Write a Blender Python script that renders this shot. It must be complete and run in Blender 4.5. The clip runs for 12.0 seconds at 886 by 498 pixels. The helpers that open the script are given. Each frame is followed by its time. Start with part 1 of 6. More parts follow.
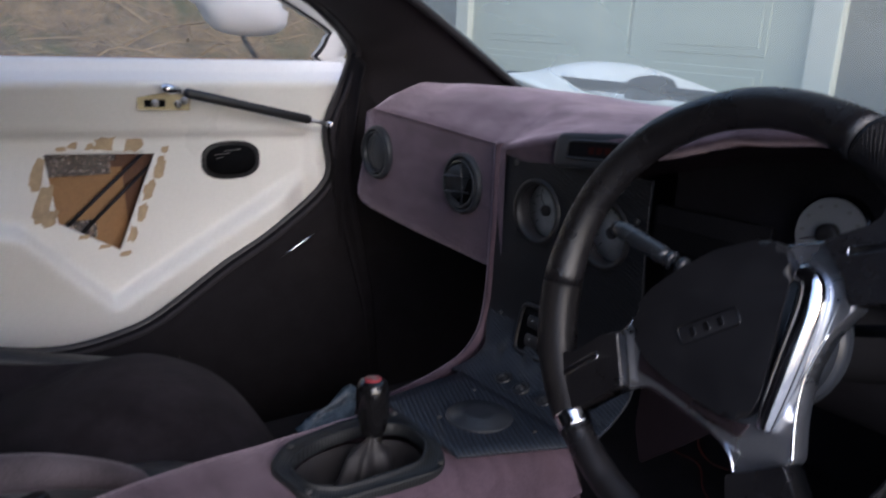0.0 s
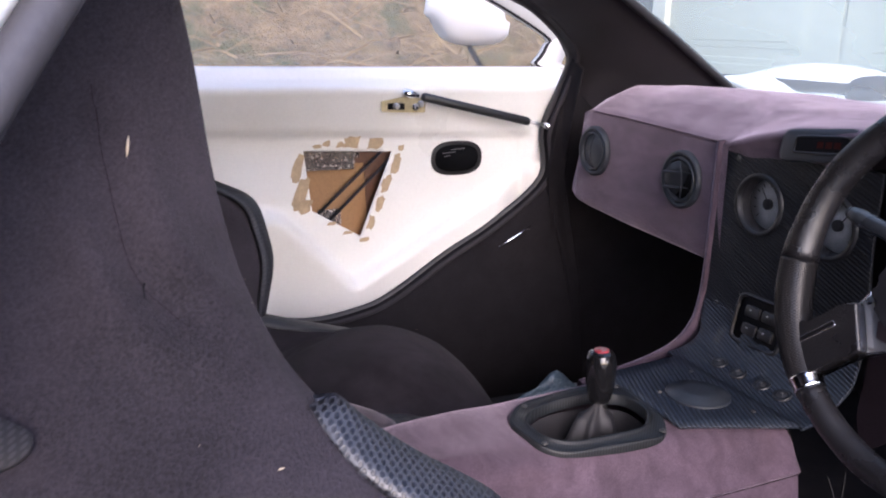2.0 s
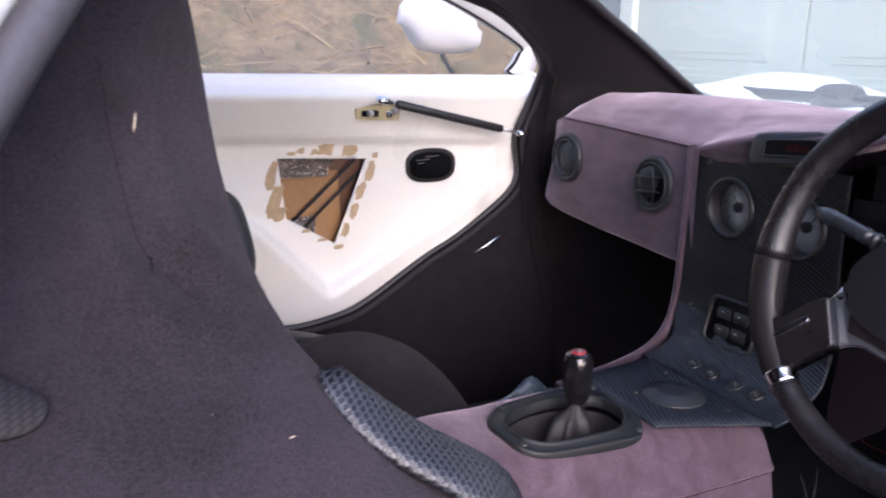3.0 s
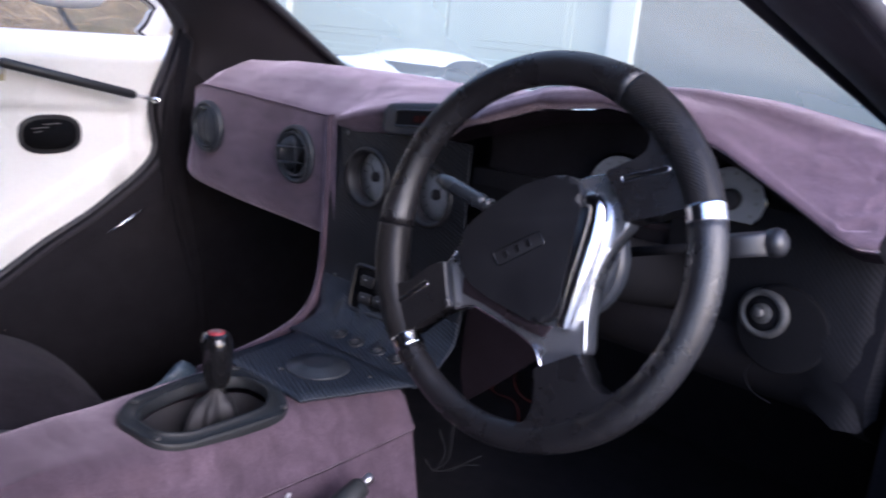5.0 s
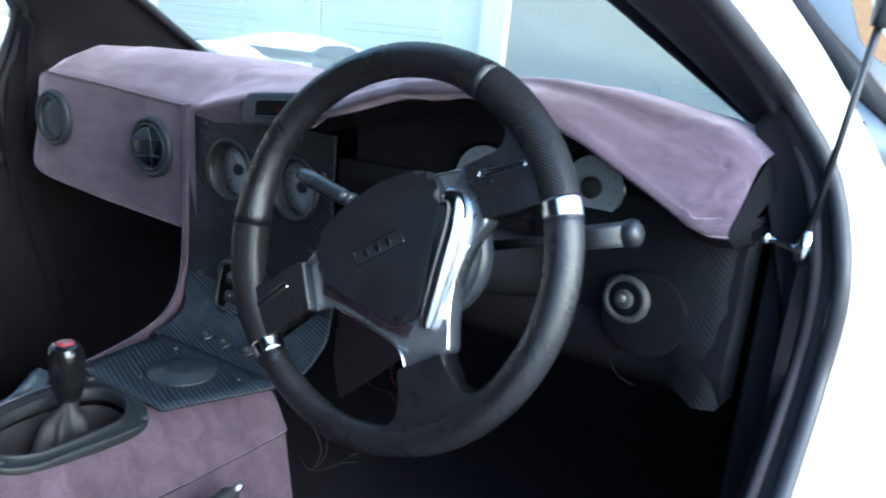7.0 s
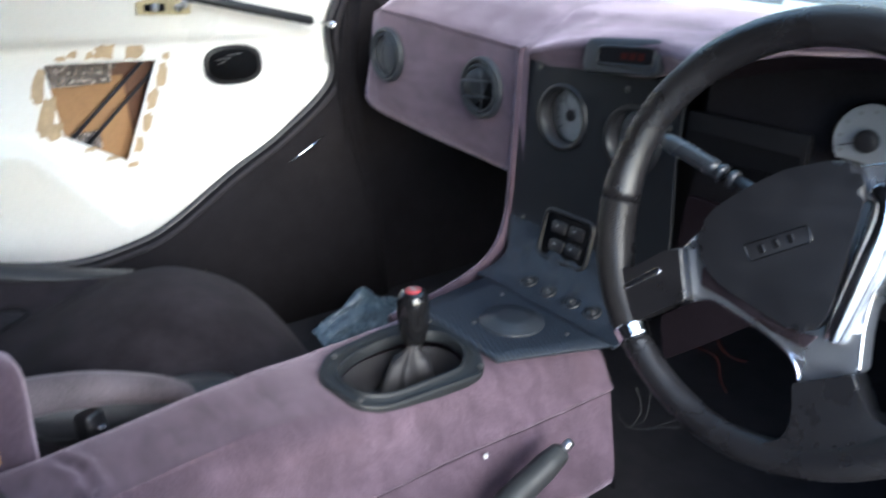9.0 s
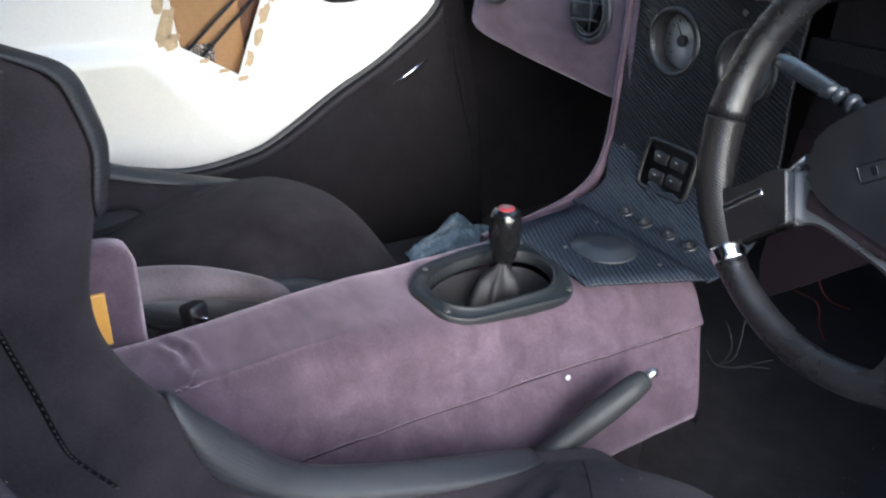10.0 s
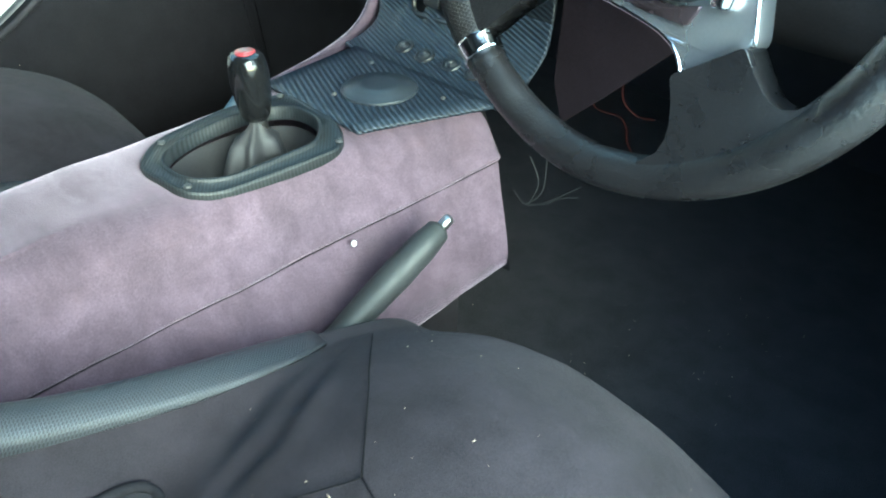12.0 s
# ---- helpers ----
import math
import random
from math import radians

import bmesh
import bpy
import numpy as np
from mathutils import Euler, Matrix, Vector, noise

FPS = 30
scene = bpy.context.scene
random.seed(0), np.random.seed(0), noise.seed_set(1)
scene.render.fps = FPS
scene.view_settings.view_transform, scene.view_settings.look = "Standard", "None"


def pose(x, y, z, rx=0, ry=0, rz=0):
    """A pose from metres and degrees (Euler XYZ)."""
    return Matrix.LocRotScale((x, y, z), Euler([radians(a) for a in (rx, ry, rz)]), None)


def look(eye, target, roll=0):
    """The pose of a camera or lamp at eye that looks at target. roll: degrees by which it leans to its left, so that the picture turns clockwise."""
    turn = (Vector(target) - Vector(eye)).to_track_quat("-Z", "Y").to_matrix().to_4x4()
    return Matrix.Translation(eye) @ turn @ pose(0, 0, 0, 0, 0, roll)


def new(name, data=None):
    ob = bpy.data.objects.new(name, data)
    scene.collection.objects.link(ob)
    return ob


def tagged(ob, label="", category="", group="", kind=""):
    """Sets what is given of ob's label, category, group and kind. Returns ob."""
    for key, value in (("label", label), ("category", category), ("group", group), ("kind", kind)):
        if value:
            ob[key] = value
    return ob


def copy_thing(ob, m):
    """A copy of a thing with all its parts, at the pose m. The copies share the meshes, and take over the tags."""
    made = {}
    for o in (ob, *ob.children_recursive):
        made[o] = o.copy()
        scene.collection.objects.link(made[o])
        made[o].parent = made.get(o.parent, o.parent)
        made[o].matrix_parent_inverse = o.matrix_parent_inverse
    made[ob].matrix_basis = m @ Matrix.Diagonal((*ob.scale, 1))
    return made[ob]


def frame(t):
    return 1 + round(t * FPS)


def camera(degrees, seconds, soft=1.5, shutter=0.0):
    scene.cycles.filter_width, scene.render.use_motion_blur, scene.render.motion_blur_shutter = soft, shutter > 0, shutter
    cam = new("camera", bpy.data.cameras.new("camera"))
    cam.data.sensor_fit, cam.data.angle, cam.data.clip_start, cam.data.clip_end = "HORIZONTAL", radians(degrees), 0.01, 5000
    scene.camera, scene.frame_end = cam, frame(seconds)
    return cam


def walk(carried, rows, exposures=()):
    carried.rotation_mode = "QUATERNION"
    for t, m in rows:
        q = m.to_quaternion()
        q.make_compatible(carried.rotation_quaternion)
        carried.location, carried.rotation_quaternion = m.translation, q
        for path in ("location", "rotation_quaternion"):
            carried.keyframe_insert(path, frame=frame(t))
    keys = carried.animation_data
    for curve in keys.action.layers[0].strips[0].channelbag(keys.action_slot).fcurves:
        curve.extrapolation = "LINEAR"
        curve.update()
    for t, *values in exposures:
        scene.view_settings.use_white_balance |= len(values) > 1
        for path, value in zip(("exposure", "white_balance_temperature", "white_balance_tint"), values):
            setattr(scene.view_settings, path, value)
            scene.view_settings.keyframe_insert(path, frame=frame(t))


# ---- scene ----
cam = camera(57.8, 12.0, soft=2.0, shutter=0.5)
PATH = [
    (0, (0.727, -0.444, 1.004), (-0.827, 0.694, 0.466), 2.8),
    (0.5, (0.756, -0.473, 0.962), (-0.841, 0.596, 0.408), 3.7),
    (0.8, (0.764, -0.488, 0.985), (-0.824, 0.585, 0.414), 2.4),
    (1, (0.771, -0.508, 0.996), (-0.873, 0.488, 0.444), 2.2),
    (1.2, (0.775, -0.521, 0.995), (-0.945, 0.34, 0.446), 1.9),
    (1.5, (0.785, -0.544, 1.005), (-0.982, 0.234, 0.482), 1.5),
    (2, (0.794, -0.562, 0.998), (-0.981, 0.193, 0.468), 1.2),
    (2.5, (0.798, -0.573, 0.993), (-0.976, 0.182, 0.463), 0.8),
    (2.7, (0.798, -0.575, 0.991), (-0.973, 0.195, 0.474), 1.0),
    (4.3, (0.785, -0.538, 0.983), (-0.687, 0.719, 0.478), 3.4),
    (4.5, (0.786, -0.531, 0.981), (-0.628, 0.79, 0.476), 4.1),
    (5, (0.789, -0.515, 0.979), (-0.472, 0.949, 0.461), 5.1),
    (5.5, (0.799, -0.497, 0.978), (-0.298, 1.1, 0.479), 6.8),
    (6, (0.804, -0.488, 0.981), (-0.176, 1.172, 0.449), 6.7),
    (6.5, (0.805, -0.486, 0.983), (-0.186, 1.166, 0.446), 6.1),
    (6.7, (0.804, -0.485, 0.985), (-0.194, 1.167, 0.459), 6.1),
    (8.3, (0.68, -0.477, 1.028), (-0.658, 0.837, 0.334), 0.0),
    (8.5, (0.679, -0.494, 1.036), (-0.703, 0.767, 0.328), 0.5),
    (9, (0.682, -0.505, 1.029), (-0.751, 0.641, 0.234), 2.1),
    (9.5, (0.694, -0.518, 1.014), (-0.85, 0.383, 0.117), 1.8),
    (10, (0.698, -0.511, 1.004), (-0.814, 0.407, 0.071), 2.6),
    (10.2, (0.708, -0.502, 0.997), (-0.77, 0.458, 0.05), 2.1),
    (10.5, (0.696, -0.478, 0.981), (-0.651, 0.586, -0.045), 3.3),
    (10.7, (0.697, -0.435, 0.957), (-0.576, 0.732, -0.053), 4.2),
    (11, (0.666, -0.394, 0.934), (-0.55, 0.831, -0.075), 2.4),
    (11.2, (0.653, -0.368, 0.92), (-0.601, 0.713, -0.201), -1.5),
    (11.5, (0.66, -0.364, 0.892), (-0.56, 0.714, -0.269), -1.4),
    (12, (0.668, -0.368, 0.896), (-0.526, 0.747, -0.257), -0.4),
]
walk(cam, [(t, look(eye, target, roll)) for t, eye, target, roll in PATH],
     exposures=[(0.0, -0.1, 5700, 16), (0.5, 0.15, 5700, 20), (1.5, 0.75, 5850, 24), (2.5, 0.92, 5850, 24), (4.5, 0.68, 5650, 28), (5.5, 0.95, 5200, 14), (6.5, 1.05, 5000, -2), (8.5, 1.65, 5100, 0), (9.5, 1.32, 5800, 8), (10.5, 1.85, 5300, -6), (11.0, 2.1, 5200, -22), (12.0, 2.4, 5200, -24)])

# ---- light ----
SUN_DIR = Vector((0.84, -0.18, 0.50)).normalized()
world = bpy.data.worlds.new("sky")
scene.world = world
world.use_nodes = True
sky = world.node_tree.nodes.new("ShaderNodeTexSky")
sky.sky_type = "NISHITA"
sky.sun_disc = False
sky.sun_elevation = math.asin(SUN_DIR.z)
sky.sun_rotation = math.atan2(SUN_DIR.x, SUN_DIR.y)
sky.air_density, sky.dust_density = 1.0, 2.0
background = world.node_tree.nodes["Background"]
background.inputs["Strength"].default_value = 0.43
world.node_tree.links.new(sky.outputs["Color"], background.inputs["Color"])
sun = new("sun", bpy.data.lights.new("sun", "SUN"))
sun.data.energy, sun.data.angle, sun.data.color = 0.60, radians(55.0), (1.0, 0.965, 0.91)
sun.matrix_world = look(SUN_DIR * 20, (0, 0, 0))


# ---- materials ----
def node_of(mat, kind, **values):
    n = mat.node_tree.nodes.new(kind)
    for key, value in values.items():
        if key in n.inputs:
            n.inputs[key].default_value = value
    return n


def surface(name, base, rough=0.6, metal=0.0, spread=0.25, scale=12.0, grain=300.0, bump=0.15, depth=0.002,
            sheen=0.0, coat=0.0, stain=None, stain_scale=6.0, stain_at=0.62, specular=0.5, crease=0.0, nap=0.0):
    """A procedural surface: base colour with broad and fine variation, a stain, grain relief."""
    m = bpy.data.materials.new(name)
    m.use_nodes = True
    t = m.node_tree
    bsdf = t.nodes["Principled BSDF"]
    bsdf.inputs["Metallic"].default_value = metal
    bsdf.inputs["Specular IOR Level"].default_value = specular
    if sheen:
        bsdf.inputs["Sheen Weight"].default_value = sheen
        bsdf.inputs["Sheen Roughness"].default_value = 0.4
        bsdf.inputs["Sheen Tint"].default_value = tuple(min(1.0, c * 7.0 + 0.28) for c in base) + (1.0,)
    if coat:
        bsdf.inputs["Coat Weight"].default_value = coat
        bsdf.inputs["Coat Roughness"].default_value = 0.08
    where = t.nodes.new("ShaderNodeTexCoord")
    broad = node_of(m, "ShaderNodeTexNoise", Scale=scale, Detail=4.0, Roughness=0.6)
    fine = node_of(m, "ShaderNodeTexNoise", Scale=grain, Detail=3.0, Roughness=0.7)
    for n in (broad, fine):
        t.links.new(where.outputs["Object"], n.inputs["Vector"])
    mix = node_of(m, "ShaderNodeMath")
    mix.operation = "ADD"
    t.links.new(broad.outputs["Fac"], mix.inputs[0])
    t.links.new(fine.outputs["Fac"], mix.inputs[1])
    ramp = t.nodes.new("ShaderNodeMapRange")
    ramp.inputs["From Min"].default_value, ramp.inputs["From Max"].default_value = 0.6, 1.4
    ramp.inputs["To Min"].default_value, ramp.inputs["To Max"].default_value = 1.0 - spread, 1.0 + spread
    t.links.new(mix.outputs[0], ramp.inputs["Value"])
    tint = t.nodes.new("ShaderNodeMix")
    tint.data_type, tint.blend_type = "RGBA", "MULTIPLY"
    tint.inputs["Factor"].default_value = 1.0
    tint.inputs["A"].default_value = (*base, 1)
    t.links.new(ramp.outputs["Result"], tint.inputs["B"])
    colour = tint.outputs["Result"]
    if stain:
        spot = node_of(m, "ShaderNodeTexNoise", Scale=stain_scale, Detail=5.0, Roughness=0.65)
        t.links.new(where.outputs["Object"], spot.inputs["Vector"])
        cut = t.nodes.new("ShaderNodeMapRange")
        cut.inputs["From Min"].default_value, cut.inputs["From Max"].default_value = stain_at, stain_at + 0.25
        t.links.new(spot.outputs["Fac"], cut.inputs["Value"])
        over = t.nodes.new("ShaderNodeMix")
        over.data_type = "RGBA"
        over.inputs["B"].default_value = (*stain, 1)
        t.links.new(cut.outputs["Result"], over.inputs["Factor"])
        t.links.new(colour, over.inputs["A"])
        colour = over.outputs["Result"]
    if nap:
        lay = node_of(m, "ShaderNodeMapping", Scale=(1.0, 3.2, 2.6), Rotation=(0.3, 0.2, 0.5))
        brushed = node_of(m, "ShaderNodeTexNoise", Scale=10.0, Detail=4.0, Roughness=0.62, Distortion=0.4)
        t.links.new(where.outputs["Object"], lay.inputs["Vector"])
        t.links.new(lay.outputs["Vector"], brushed.inputs["Vector"])
        tone = t.nodes.new("ShaderNodeMapRange")
        tone.inputs["From Min"].default_value, tone.inputs["From Max"].default_value = 0.33, 0.67
        tone.inputs["To Min"].default_value, tone.inputs["To Max"].default_value = 1.0 - nap, 1.0 + nap
        t.links.new(brushed.outputs["Fac"], tone.inputs["Value"])
        lie = t.nodes.new("ShaderNodeMix")
        lie.data_type, lie.blend_type = "RGBA", "MULTIPLY"
        lie.inputs["Factor"].default_value = 1.0
        t.links.new(colour, lie.inputs["A"])
        t.links.new(tone.outputs["Result"], lie.inputs["B"])
        colour = lie.outputs["Result"]
        if sheen:
            fuzz = node_of(m, "ShaderNodeMath")
            fuzz.operation = "MULTIPLY"
            fuzz.inputs[1].default_value = sheen
            t.links.new(tone.outputs["Result"], fuzz.inputs[0])
            t.links.new(fuzz.outputs[0], bsdf.inputs["Sheen Weight"])
    t.links.new(colour, bsdf.inputs["Base Color"])
    worn = t.nodes.new("ShaderNodeMapRange")
    worn.inputs["From Min"].default_value, worn.inputs["From Max"].default_value = 0.3, 0.7
    worn.inputs["To Min"].default_value = max(0.02, rough - 0.12)
    worn.inputs["To Max"].default_value = min(1.0, rough + 0.12)
    t.links.new(broad.outputs["Fac"], worn.inputs["Value"])
    t.links.new(worn.outputs["Result"], bsdf.inputs["Roughness"])
    if bump:
        relief = node_of(m, "ShaderNodeBump", Strength=bump, Distance=depth)
        t.links.new(fine.outputs["Fac"], relief.inputs["Height"])
        t.links.new(relief.outputs["Normal"], bsdf.inputs["Normal"])
        if crease:
            soft = node_of(m, "ShaderNodeTexNoise", Scale=38.0, Detail=3.0, Roughness=0.5, Distortion=0.8)
            t.links.new(where.outputs["Object"], soft.inputs["Vector"])
            wave = node_of(m, "ShaderNodeBump", Strength=crease, Distance=0.006)
            t.links.new(soft.outputs["Fac"], wave.inputs["Height"])
            t.links.new(wave.outputs["Normal"], relief.inputs["Normal"])
    return m


def woven(name, dark, light, pitch, turn, rough=0.42, bump=0.4, coat=0.12, gloss=0.3):
    """Twill: diagonal ribs crossed by a second, finer set."""
    m = bpy.data.materials.new(name)
    m.use_nodes = True
    t = m.node_tree
    bsdf = t.nodes["Principled BSDF"]
    bsdf.inputs["Coat Weight"].default_value = coat
    bsdf.inputs["Coat Roughness"].default_value = 0.25
    bsdf.inputs["Specular IOR Level"].default_value = gloss
    where = t.nodes.new("ShaderNodeTexCoord")
    mapping = node_of(m, "ShaderNodeMapping", Rotation=tuple(radians(a) for a in turn))
    t.links.new(where.outputs["Object"], mapping.inputs["Vector"])
    ribs = node_of(m, "ShaderNodeTexWave", Scale=0.314 / pitch, Distortion=0.12, Detail=1.0)
    ribs.inputs["Detail Scale"].default_value = 2.0
    cross = node_of(m, "ShaderNodeTexWave", Scale=0.314 / pitch * 2.2)
    cross.bands_direction = "Y"
    for n in (ribs, cross):
        t.links.new(mapping.outputs["Vector"], n.inputs["Vector"])
    both = node_of(m, "ShaderNodeMath")
    both.operation = "MULTIPLY_ADD"
    both.inputs[1].default_value = 0.15
    t.links.new(cross.outputs["Fac"], both.inputs[0])
    t.links.new(ribs.outputs["Fac"], both.inputs[2])
    cloud = node_of(m, "ShaderNodeTexNoise", Scale=9.0, Detail=4.0)
    t.links.new(where.outputs["Object"], cloud.inputs["Vector"])
    colour = t.nodes.new("ShaderNodeMix")
    colour.data_type = "RGBA"
    colour.inputs["A"].default_value, colour.inputs["B"].default_value = (*dark, 1), (*light, 1)
    t.links.new(both.outputs[0], colour.inputs["Factor"])
    t.links.new(colour.outputs["Result"], bsdf.inputs["Base Color"])
    worn = t.nodes.new("ShaderNodeMapRange")
    worn.inputs["To Min"].default_value, worn.inputs["To Max"].default_value = rough - 0.12, rough + 0.2
    t.links.new(cloud.outputs["Fac"], worn.inputs["Value"])
    t.links.new(worn.outputs["Result"], bsdf.inputs["Roughness"])
    relief = node_of(m, "ShaderNodeBump", Strength=bump, Distance=0.002)
    t.links.new(both.outputs[0], relief.inputs["Height"])
    t.links.new(relief.outputs["Normal"], bsdf.inputs["Normal"])
    return m


def dotted(name, base, dot, pitch, rough=0.5, bump=0.3, gloss=0.22, mapped=False):
    """Perforated or mesh cloth: a close grid of small dots, over a surface map where it has one."""
    m = surface(name, base, rough=rough, spread=0.2, grain=400, bump=0.0, specular=gloss)
    t = m.node_tree
    bsdf = t.nodes["Principled BSDF"]
    where = t.nodes.new("ShaderNodeTexCoord")
    cells = node_of(m, "ShaderNodeTexVoronoi", Scale=1.0 / pitch, Randomness=0.0)
    cells.voronoi_dimensions = "2D"
    # the grid of dots follows the length of the strip, on the slant
    split = t.nodes.new("ShaderNodeSeparateXYZ")
    along = node_of(m, "ShaderNodeMath")
    along.operation = "SUBTRACT"
    flat = t.nodes.new("ShaderNodeCombineXYZ")
    slant = node_of(m, "ShaderNodeMapping", Rotation=(0, 0, radians(45)))
    t.links.new(where.outputs["Object"], split.inputs[0])
    t.links.new(split.outputs["Y"], along.inputs[0])
    t.links.new(split.outputs["Z"], along.inputs[1])
    t.links.new(along.outputs[0], flat.inputs["X"])
    t.links.new(split.outputs["X"], flat.inputs["Y"])
    t.links.new(where.outputs["UV"] if mapped else flat.outputs[0], slant.inputs["Vector"])
    t.links.new(slant.outputs["Vector"], cells.inputs["Vector"])
    cut = t.nodes.new("ShaderNodeMapRange")
    cut.inputs["From Min"].default_value, cut.inputs["From Max"].default_value = 0.28, 0.42
    t.links.new(cells.outputs["Distance"], cut.inputs["Value"])
    old = bsdf.inputs["Base Color"].links[0].from_socket
    over = t.nodes.new("ShaderNodeMix")
    over.data_type = "RGBA"
    over.inputs["A"].default_value = (*dot, 1)
    t.links.new(cut.outputs["Result"], over.inputs["Factor"])
    t.links.new(old, over.inputs["B"])
    t.links.new(over.outputs["Result"], bsdf.inputs["Base Color"])
    relief = node_of(m, "ShaderNodeBump", Strength=bump, Distance=0.0008)
    t.links.new(cut.outputs["Result"], relief.inputs["Height"])
    t.links.new(relief.outputs["Normal"], bsdf.inputs["Normal"])
    return m


def pane_glass(name, tint, dirt=0.0, dirt_colour=(0.5, 0.45, 0.38), dust=14.0):
    m = bpy.data.materials.new(name)
    m.use_nodes = True
    t = m.node_tree
    out = t.nodes["Material Output"]
    t.nodes.remove(t.nodes["Principled BSDF"])
    clear = t.nodes.new("ShaderNodeBsdfTransparent")
    clear.inputs["Color"].default_value = (*tint, 1)
    shine = t.nodes.new("ShaderNodeBsdfGlossy")
    shine.inputs["Roughness"].default_value = 0.03
    facing = node_of(m, "ShaderNodeLayerWeight", Blend=0.5)
    steep = node_of(m, "ShaderNodeMath")
    steep.operation = "POWER"
    steep.inputs[1].default_value = 4.0
    t.links.new(facing.outputs["Facing"], steep.inputs[0])
    fres = t.nodes.new("ShaderNodeMapRange")
    fres.inputs["To Min"].default_value, fres.inputs["To Max"].default_value = 0.04, 0.28
    t.links.new(steep.outputs[0], fres.inputs["Value"])
    mix = t.nodes.new("ShaderNodeMixShader")
    t.links.new(fres.outputs["Result"], mix.inputs["Fac"])
    t.links.new(clear.outputs["BSDF"], mix.inputs[1])
    t.links.new(shine.outputs["BSDF"], mix.inputs[2])
    last = mix.outputs["Shader"]
    if dirt:
        film = t.nodes.new("ShaderNodeBsdfTranslucent")
        film.inputs["Color"].default_value = (*dirt_colour, 1)
        where = t.nodes.new("ShaderNodeTexCoord")
        spot = node_of(m, "ShaderNodeTexNoise", Scale=dust, Detail=4.0, Roughness=0.55)
        t.links.new(where.outputs["Object"], spot.inputs["Vector"])
        cut = t.nodes.new("ShaderNodeMapRange")
        cut.inputs["From Min"].default_value, cut.inputs["From Max"].default_value = 0.3, 0.8
        cut.inputs["To Min"].default_value, cut.inputs["To Max"].default_value = dirt * 0.75, dirt * 1.2
        t.links.new(spot.outputs["Fac"], cut.inputs["Value"])
        both = t.nodes.new("ShaderNodeMixShader")
        t.links.new(cut.outputs["Result"], both.inputs["Fac"])
        t.links.new(last, both.inputs[1])
        t.links.new(film.outputs["BSDF"], both.inputs[2])
        last = both.outputs["Shader"]
    t.links.new(last, out.inputs["Surface"])
    return m


SUEDE = surface("mauve_suede", (0.069, 0.0485, 0.064), rough=0.92, spread=0.38, scale=15, grain=520, bump=0.4, sheen=0.75,
                stain=(0.080, 0.054, 0.068), stain_scale=9, stain_at=0.54, specular=0.10, nap=0.19)
PANEL = surface("black_trim_board", (0.015, 0.0135, 0.0155), rough=0.95, spread=0.4, scale=20, grain=500, bump=0.4, specular=0.05)
CLOTH = surface("black_cloth", (0.0208, 0.0177, 0.0212), rough=0.95, spread=0.75, scale=16, grain=1000, bump=0.50, sheen=0.09, specular=0.08, crease=0.18)
CARPET = surface("black_carpet", (0.028, 0.0262, 0.029), rough=1.0, spread=0.5, scale=20, grain=500, bump=0.8, depth=0.004, specular=0.1)
PAINT = surface("white_gelcoat", (0.78, 0.77, 0.74), rough=0.38, spread=0.05, scale=5, grain=160, bump=0.05, stain=(0.70, 0.66, 0.58), stain_scale=7, stain_at=0.66)
BODY = surface("white_body_paint", (0.88, 0.87, 0.84), rough=0.35, spread=0.03, scale=3, grain=60, bump=0.0, coat=0.15)
RUBBER = surface("black_rubber", (0.022, 0.021, 0.023), rough=0.55, spread=0.3, scale=30, grain=300, bump=0.1, specular=0.25)
SEAL = surface("grey_rubber", (0.030, 0.028, 0.032), rough=0.48, spread=0.3, scale=30, grain=300, bump=0.1, specular=0.45)
TRIM = surface("black_trim", (0.028, 0.025, 0.029), rough=0.75, spread=0.4, scale=18, grain=500, bump=0.3, specular=0.2)
LEATHER = surface("black_leather", (0.0085, 0.008, 0.009), rough=0.30, spread=0.25, scale=25, grain=480, bump=0.42, depth=0.0015, specular=0.55)
PERFORATED = dotted("perforated_leather", (0.013, 0.012, 0.013), (0.003, 0.003, 0.003), 0.0024, rough=0.36, bump=0.6, mapped=True)
MESH = dotted("mesh_cloth", (0.029, 0.030, 0.035), (0.004, 0.004, 0.0055), 0.0024, rough=0.44, bump=0.35, gloss=0.42)
MESH_DARK = dotted("dark_mesh_cloth", (0.014, 0.013, 0.015), (0.026, 0.024, 0.027), 0.0017, rough=0.7, bump=0.1)
PLASTIC = surface("black_plastic", (0.010, 0.010, 0.012), rough=0.42, spread=0.2, scale=20, grain=350, bump=0.06)
STALK = surface("blue_grey_plastic", (0.026, 0.029, 0.034), rough=0.30, spread=0.25, scale=30, grain=350, bump=0.05, specular=0.6)
HORN = surface("matt_horn_plastic", (0.0075, 0.0075, 0.0092), rough=0.50, spread=0.35, scale=26, grain=700, bump=0.22, depth=0.0012, specular=0.30)
VENT = surface("blue_black_plastic", (0.022, 0.025, 0.031), rough=0.42, spread=0.2, scale=20, grain=350, bump=0.06, specular=0.35)
# Same weave twice: CARBON has sky sheen in its colour, CARBON_UP has none.
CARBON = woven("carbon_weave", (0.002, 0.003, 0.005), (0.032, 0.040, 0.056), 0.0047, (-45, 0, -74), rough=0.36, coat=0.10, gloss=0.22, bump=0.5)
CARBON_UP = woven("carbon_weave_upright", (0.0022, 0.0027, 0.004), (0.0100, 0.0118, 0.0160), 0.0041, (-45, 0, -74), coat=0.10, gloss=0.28)
